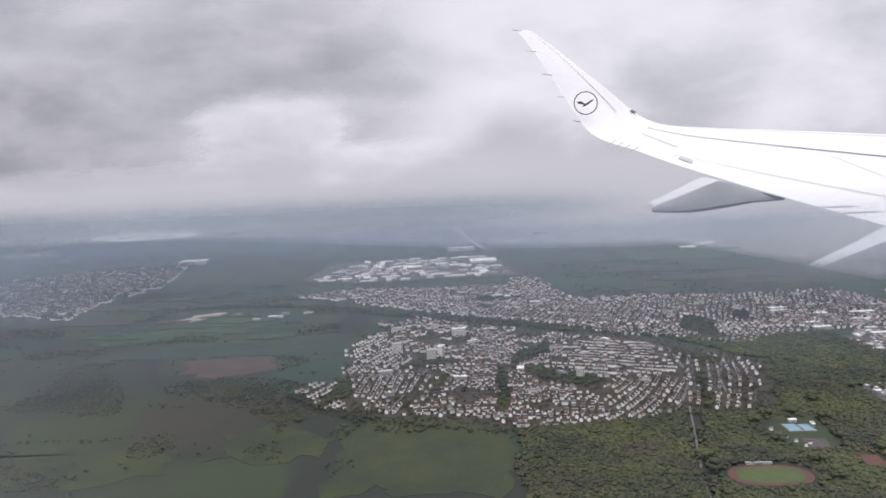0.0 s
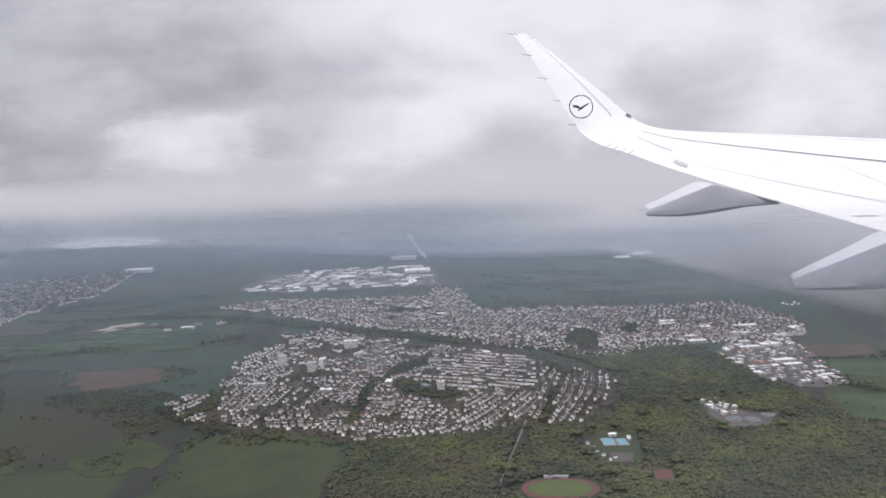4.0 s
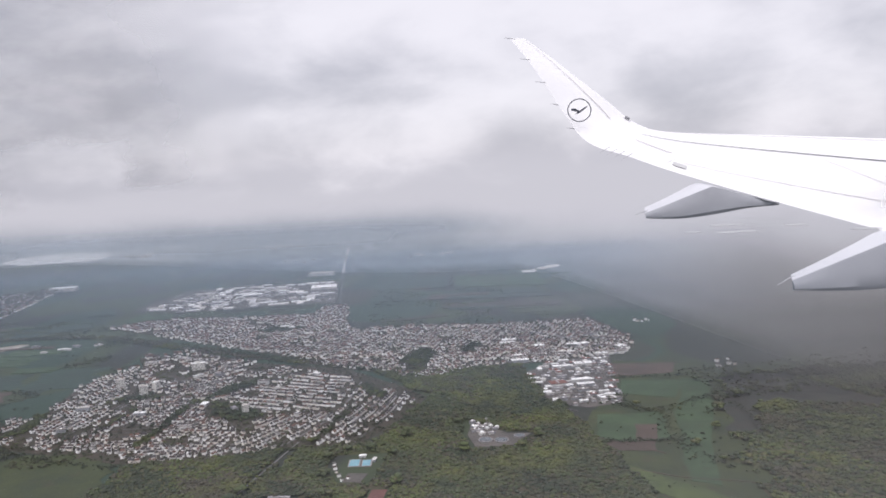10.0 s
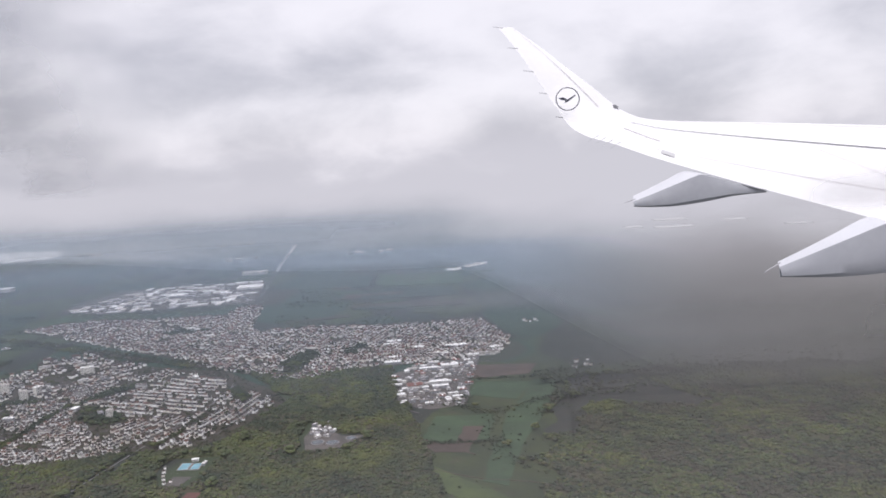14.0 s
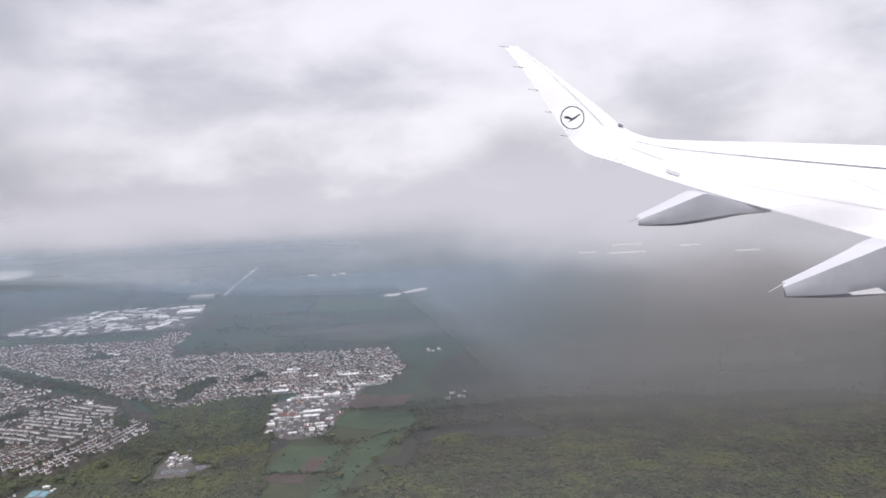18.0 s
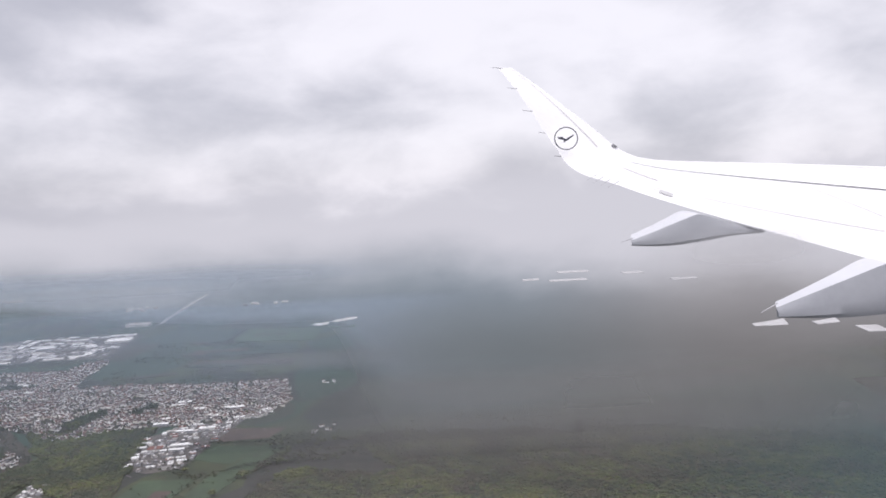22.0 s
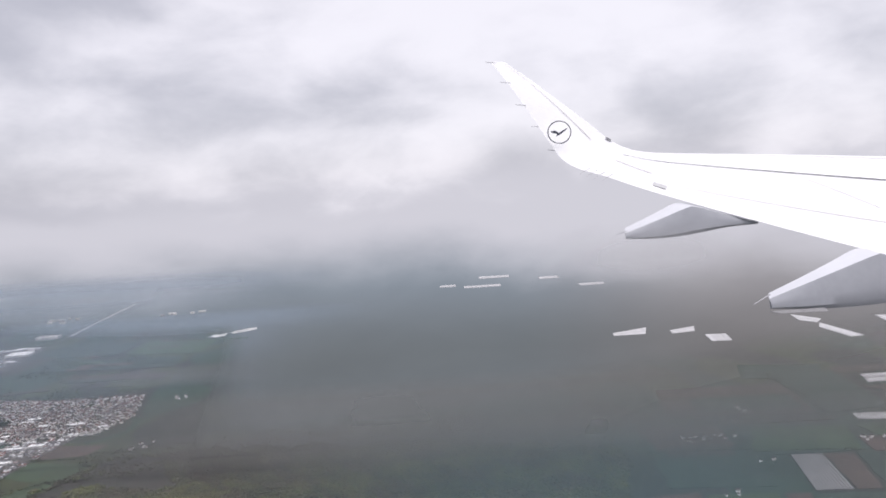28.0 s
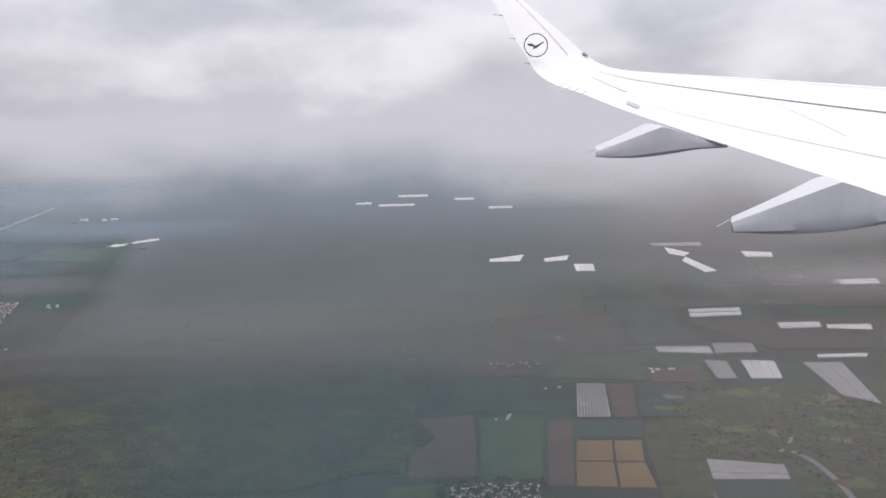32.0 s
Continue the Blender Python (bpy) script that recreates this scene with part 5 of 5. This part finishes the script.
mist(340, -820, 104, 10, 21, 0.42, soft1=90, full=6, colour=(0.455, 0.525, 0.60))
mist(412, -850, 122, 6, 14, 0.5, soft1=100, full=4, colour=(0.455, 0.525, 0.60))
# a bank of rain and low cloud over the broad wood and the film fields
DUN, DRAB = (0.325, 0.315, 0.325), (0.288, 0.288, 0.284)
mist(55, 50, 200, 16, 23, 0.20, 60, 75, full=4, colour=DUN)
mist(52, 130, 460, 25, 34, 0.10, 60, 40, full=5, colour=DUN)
# dark teal sheet, tinted to dim and blue the wood behind it
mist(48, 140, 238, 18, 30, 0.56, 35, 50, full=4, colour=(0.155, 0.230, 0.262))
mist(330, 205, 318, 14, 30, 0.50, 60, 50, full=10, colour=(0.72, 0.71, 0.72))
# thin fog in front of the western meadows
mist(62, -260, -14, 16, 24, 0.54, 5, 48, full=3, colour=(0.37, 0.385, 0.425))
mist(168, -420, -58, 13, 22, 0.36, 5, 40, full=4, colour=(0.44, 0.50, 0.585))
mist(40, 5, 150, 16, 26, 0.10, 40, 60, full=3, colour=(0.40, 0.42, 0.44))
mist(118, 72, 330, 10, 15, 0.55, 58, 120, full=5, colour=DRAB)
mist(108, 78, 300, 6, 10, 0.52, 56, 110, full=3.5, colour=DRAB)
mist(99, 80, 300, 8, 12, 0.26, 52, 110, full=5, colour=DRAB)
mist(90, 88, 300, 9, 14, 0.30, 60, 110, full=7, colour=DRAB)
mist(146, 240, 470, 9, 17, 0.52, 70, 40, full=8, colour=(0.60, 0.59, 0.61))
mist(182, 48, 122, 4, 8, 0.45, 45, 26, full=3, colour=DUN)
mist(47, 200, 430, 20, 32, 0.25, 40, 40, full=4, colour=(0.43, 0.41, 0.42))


# ---- a dark rain cloud hanging over the west ----
def cloud_bank(y, x0, x1, z0, z1):
    """A drifting cloud base with a torn lower rim and a bright gap in it."""
    m = bpy.data.materials.new("rain_cloud")
    m.use_nodes = True
    q = Graph(m.node_tree)
    q.t.nodes.clear()
    p = q.n("ShaderNodeNewGeometry").outputs["Position"]
    place = q.n("ShaderNodeSeparateXYZ")
    q.link(p, place.inputs[0])
    x, z = place.outputs[0], place.outputs[2]
    long = q.n("ShaderNodeMapping")
    long.inputs["Scale"].default_value = (0.8, 1.0, 2.0)
    q.link(p, long.inputs[0])
    wide, small = q.noise(long.outputs[0], 0.026, 2.0, 0.45, 0.15), q.noise(long.outputs[0], 0.075, 4.0, 0.5, 0.15)
    rough = q.math("ADD", q.math("MULTIPLY", q.math("SUBTRACT", wide, 0.5), 14.0), q.math("MULTIPLY", q.math("SUBTRACT", small, 0.5), 9.0))
    rim = q.math("ADD", 31.5, q.math("MULTIPLY", q.ramp(x, -52.0, -4.0), 5.5))
    body = q.ramp(q.math("SUBTRACT", q.math("ADD", z, q.math("MULTIPLY", rough, 0.45)), rim), -1.0, 2.6)
    ex, ez = q.math("MULTIPLY", q.math("ADD", x, 31.0), 1 / 15.0), q.math("MULTIPLY", q.math("MAXIMUM", q.math("SUBTRACT", z, 37.0), 0.0), 1 / 9.5)
    away = q.math("SQRT", q.math("ADD", q.math("MULTIPLY", ex, ex), q.math("MULTIPLY", ez, ez)))
    gap = q.ramp(q.math("ADD", away, q.math("MULTIPLY", rough, 0.15)), 0.62, 1.28)
    density = q.math("ADD", 0.56, q.math("MULTIPLY", q.ramp(wide, 0.34, 0.62), 0.44))
    thin_up = q.math("SUBTRACT", 1.0, q.math("MULTIPLY", q.ramp(z, 40.0, 78.0), 0.55))
    ends = q.math("SUBTRACT", 1.0, q.ramp(x, x1 - 46.0, x1))
    a = q.math("MULTIPLY", q.math("MULTIPLY", body, gap), q.math("MULTIPLY", q.math("MULTIPLY", density, thin_up), ends), clamp=True)
    clear, d, tr = q.n("ShaderNodeBsdfTransparent"), q.n("ShaderNodeBsdfDiffuse"), q.n("ShaderNodeBsdfTranslucent")
    tone = q.mix(q.ramp(small, 0.35, 0.68), (0.50, 0.51, 0.55), (0.72, 0.72, 0.75))
    q.link(tone, d.inputs[0])
    q.link(tone, tr.inputs[0])
    both, veil = q.n("ShaderNodeMixShader"), q.n("ShaderNodeMixShader")
    q.link(d.outputs[0], both.inputs[1])
    q.link(tr.outputs[0], both.inputs[2])
    q.link(a, veil.inputs[0])
    q.link(clear.outputs[0], veil.inputs[1])
    q.link(both.outputs[0], veil.inputs[2])
    q.link(veil.outputs[0], q.n("ShaderNodeOutputMaterial").inputs[0])
    me = mesh_of("cloud", [(x0, y, z0), (x1, y, z0), (x1, y, z1), (x0, y, z1)], [(0, 1, 2, 3)], [m])
    return tagged(new("cloud", me), "dark grey rain cloud with a torn lower rim", "cloud", kind="stuff")


cloud_bank(176, -240, 14, 26, 100)

# ---- the aircraft's wing ----
COUNTS = 1434.0
wing = thing("aircraft_wing", "white airliner wing with an upturned winglet and grey flap fairings", "wing")
wing.matrix_world = eye_pose(121.3, -28.3, 46.0, -0.10, -4.34, -3.02)


def bearing(a, b, d):
    """A place by its bearing from the wing's origin, in counts right and down, and its range."""
    return Vector(((a - 784) / COUNTS * d, (441 - b) / COUNTS * d, -d))


LEAD = [bearing(*q) for q in ((1900, 308, 4700), (1568, 294, 4780), (1350, 287, 4820), (1200, 283, 4840), (1144, 279, 4840), (1114, 271, 4830), (1088, 257, 4820), (1060, 234, 4810), (1034, 213, 4800), (994, 183, 4790), (950, 149, 4780), (906, 118, 4770))]
TRAIL = [bearing(*q) for q in ((1900, 556, 3500), (1568, 465, 4000), (1340, 402, 4280), (1170, 352, 4440), (1085, 323, 4520), (1035, 308, 4560), (1004, 289, 4590), (985, 262, 4620), (968, 238, 4640), (935, 188, 4660), (908, 151, 4680), (880, 117, 4700))]


def dense(points, steps=6):
    return [Vector(p) for p in smooth_line([tuple(p) for p in points], steps)]


LEAD_D, TRAIL_D = dense(LEAD), dense(TRAIL)


def skin(i, c, lift=0.0, face=1):
    """A point of the wing's skin: station i, share c of the chord; face 1 the upper side."""
    i0 = int(min(max(i, 0), len(LEAD_D) - 1.001))
    k = i - i0
    le, te = LEAD_D[i0].lerp(LEAD_D[i0 + 1], k), TRAIL_D[i0].lerp(TRAIL_D[i0 + 1], k)
    span = (LEAD_D[i0 + 1] + TRAIL_D[i0 + 1]) - (LEAD_D[i0] + TRAIL_D[i0])
    chord = te - le
    nrm = chord.cross(span).normalized()
    if nrm.dot(le) > 0:
        nrm = -nrm
    bulge = 4 * 0.5 * (math.sqrt(max(c, 0)) - c) if c < 1 else 0.0
    size = chord.length * (0.030 if face > 0 else 0.004 + 0.03 * min(max((i0 - 26) / 12, 0), 1))
    return le + chord * c + nrm * (face * bulge * size + lift)


def wing_shell(i0, i1, name, label=""):
    cs = [0, 0.01, 0.03, 0.07, 0.13, 0.22, 0.34, 0.48, 0.62, 0.76, 0.88, 1.0]
    loop = [(c, 1) for c in cs] + [(c, -1) for c in reversed(cs[1:-1])]
    v, f = [], []
    for i in range(i0, i1 + 1):
        v += [skin(min(i, len(LEAD_D) - 1.002), c, 0, s) for c, s in loop]
    n = len(loop)
    for k in range(i1 - i0):
        for j in range(n):
            f.append((k * n + j, k * n + (j + 1) % n, (k + 1) * n + (j + 1) % n, (k + 1) * n + j))
    f.append(tuple(range(n - 1, -1, -1)) if i0 == 0 else tuple(range((i1 - i0) * n, (i1 - i0 + 1) * n)))
    me = mesh_of(name, v, f, [M_WING], smooth=True)
    bm = bmesh.new()
    bm.from_mesh(me)
    bmesh.ops.recalc_face_normals(bm, faces=bm.faces)
    bm.to_mesh(me)
    bm.free()
    me.set_sharp_from_angle(angle=radians(28))
    return part(name, me, wing, label)


wing_shell(0, 33, "wing_panel")
wing_shell(33, len(LEAD_D) - 1, "winglet", "white upturned winglet")


def seam(i0, i1, c0, c1, width, name, m, steps=24):
    """A thin raised line along the skin."""
    v, f = [], []
    for k in range(steps + 1):
        t = k / steps
        i, c = i0 + (i1 - i0) * t, c0 + (c1 - c0) * t
        a, b = skin(i, c - width / 2, 5.0), skin(i, c + width / 2, 5.0)
        v += [a, b]
        if k:
            f.append((2 * k - 2, 2 * k - 1, 2 * k + 1, 2 * k))
    return part(name, mesh_of(name, v, f, [m]), wing)


seam(0, 26.5, 0.315, 0.28, 0.010, "slat_seam", M_SEAM, 40)
seam(0, 18, 0.70, 0.78, 0.006, "flap_seam", M_SEAM_PALE, 30)
seam(0, 27.5, 0.05, 0.05, 0.006, "slat_edge", M_SEAM_PALE, 40)
seam(19, 26, 0.62, 0.50, 0.014, "aileron_seam", M_SEAM_PALE)
seam(6.0, 9.5, 0.60, 0.36, 0.005, "panel_seam", M_SEAM_PALE)
seam(11.4, 13.4, 0.60, 0.36, 0.004, "panel_seam", M_SEAM_PALE)
seam(18.4, 19.6, 0.74, 0.97, 0.006, "flap_end", M_SEAM)
seam(17.3, 18.5, 0.86, 0.84, 0.07, "access_panel", M_PANEL)
seam(38, 65, 0.30, 0.20, 0.014, "winglet_seam", M_SEAM_PALE)


def rod(a, b, r, name, m, parent=None):
    """A thin tapered rod between two places."""
    d = (b - a).normalized()
    e = d.cross(Vector((0, 0, 1))).normalized()
    g_ = d.cross(e)
    v = [a + r * (math.cos(t) * e + math.sin(t) * g_) for t in (0, 2.1, 4.2)] + [b + 0.5 * r * (math.cos(t) * e + math.sin(t) * g_) for t in (0, 2.1, 4.2)]
    return part(name, mesh_of(name, v, [(0, 1, 4, 3), (1, 2, 5, 4), (2, 0, 3, 5), (3, 4, 5), (2, 1, 0)], [m]), parent or wing)


for a, b in ((881, 118), (907, 154), (934, 194), (962, 233), (990, 275)):
    rod(bearing(a + 8, b + 1, 4660), bearing(a - 10, b - 1, 4640), 2.6, "static_wick", M_METAL)
for a, b in ((1046, 313), (1058, 317), (1071, 321), (1085, 325)):
    rod(bearing(a + 10, b - 6, 4500), bearing(a - 9, b + 5, 4480), 2.6, "static_wick", M_METAL)

# round mark: a ring with a plain slanting shape
ring_v, ring_f = [], []
for k in range(48):
    t = 2 * math.pi * k / 48
    for r in (19.4, 21.2):
        ring_v.append(bearing(1001.5 + r * math.cos(t), 243 + 0.97 * r * math.sin(t), 4560))
for k in range(48):
    a, b = 2 * k, 2 * ((k + 1) % 48)
    ring_f.append((a, a + 1, b + 1, b))
part("mark_ring", mesh_of("mark_ring", ring_v, ring_f, [M_MARK]), wing, "dark ring painted on the winglet")
bird = [bearing(a, b, 4558) for a, b in ((986, 241), (994, 240), (1001, 244), (1014, 236), (1016, 237), (1004, 246.5), (995, 251), (998, 246), (988, 244))]
part("mark_shape", mesh_of("mark_shape", bird, [tuple(range(len(bird)))], [M_MARK]), wing, "plain dark slanting shape inside the ring")
tip_light = [bearing(a, b, d) for d in (4795, 4815) for a, b in ((1082, 254), (1085, 253), (1092, 257), (1091, 258.5), (1083, 257.5))]
part("position_light", mesh_of("position_light", tip_light, [(0, 1, 2, 3, 4), (9, 8, 7, 6, 5)] + [(i, (i + 1) % 5, 5 + (i + 1) % 5, 5 + i) for i in range(5)], [M_METAL]), wing, "dark wingtip light housing")


def fairing(crest, brow, keel, d0, d1, wick):
    """A flap-track fairing: a tapering canoe under the trailing edge, with a flat upper facet from crest to brow,
    coloured as sky-lit.
    """
    crest, brow, keel = (smooth_line(q, 5) for q in (crest, brow, keel))
    n, v, f = 8, [], []
    for k, (c, b, q) in enumerate(zip(crest, brow, keel)):
        d = d0 + (d1 - d0) * k / (len(crest) - 1)
        top, low = bearing(*b, d), bearing(*q, d)
        back = bearing(*c, d + 130)
        foot = bearing(q[0], q[1] - 6, d + 130)
        tall = top - low
        v += [back, top, low + tall * 0.72 + Vector((0, 0, 9)), low + tall * 0.4 + Vector((0, 0, 11)), low + tall * 0.12 + Vector((0, 0, 7)), low + Vector((0, 0, -14)), foot + Vector((0, 0, 30)), foot]
        if k:
            f += [((k - 1) * n + j, (k - 1) * n + (j + 1) % n, k * n + (j + 1) % n, k * n + j) for j in range(n)]
    f += [tuple(range(n)), tuple(range(len(v) - 1, len(v) - n - 1, -1))]
    me = mesh_of("flap_fairing", v, f, [M_FAIRING_SHADED, M_FAIRING_LIT], [1 if i % n == 0 and i < (len(crest) - 1) * n else 0 for i in range(len(f))], smooth=True)
    bm = bmesh.new()
    bm.from_mesh(me)
    bmesh.ops.recalc_face_normals(bm, faces=bm.faces)
    bm.to_mesh(me)
    bm.free()
    me.set_sharp_from_angle(angle=radians(40))
    ob = part("flap_fairing", me, wing, "pale grey canoe-shaped flap fairing")
    rod(*wick, 3.0, "static_wick", M_METAL, ob)


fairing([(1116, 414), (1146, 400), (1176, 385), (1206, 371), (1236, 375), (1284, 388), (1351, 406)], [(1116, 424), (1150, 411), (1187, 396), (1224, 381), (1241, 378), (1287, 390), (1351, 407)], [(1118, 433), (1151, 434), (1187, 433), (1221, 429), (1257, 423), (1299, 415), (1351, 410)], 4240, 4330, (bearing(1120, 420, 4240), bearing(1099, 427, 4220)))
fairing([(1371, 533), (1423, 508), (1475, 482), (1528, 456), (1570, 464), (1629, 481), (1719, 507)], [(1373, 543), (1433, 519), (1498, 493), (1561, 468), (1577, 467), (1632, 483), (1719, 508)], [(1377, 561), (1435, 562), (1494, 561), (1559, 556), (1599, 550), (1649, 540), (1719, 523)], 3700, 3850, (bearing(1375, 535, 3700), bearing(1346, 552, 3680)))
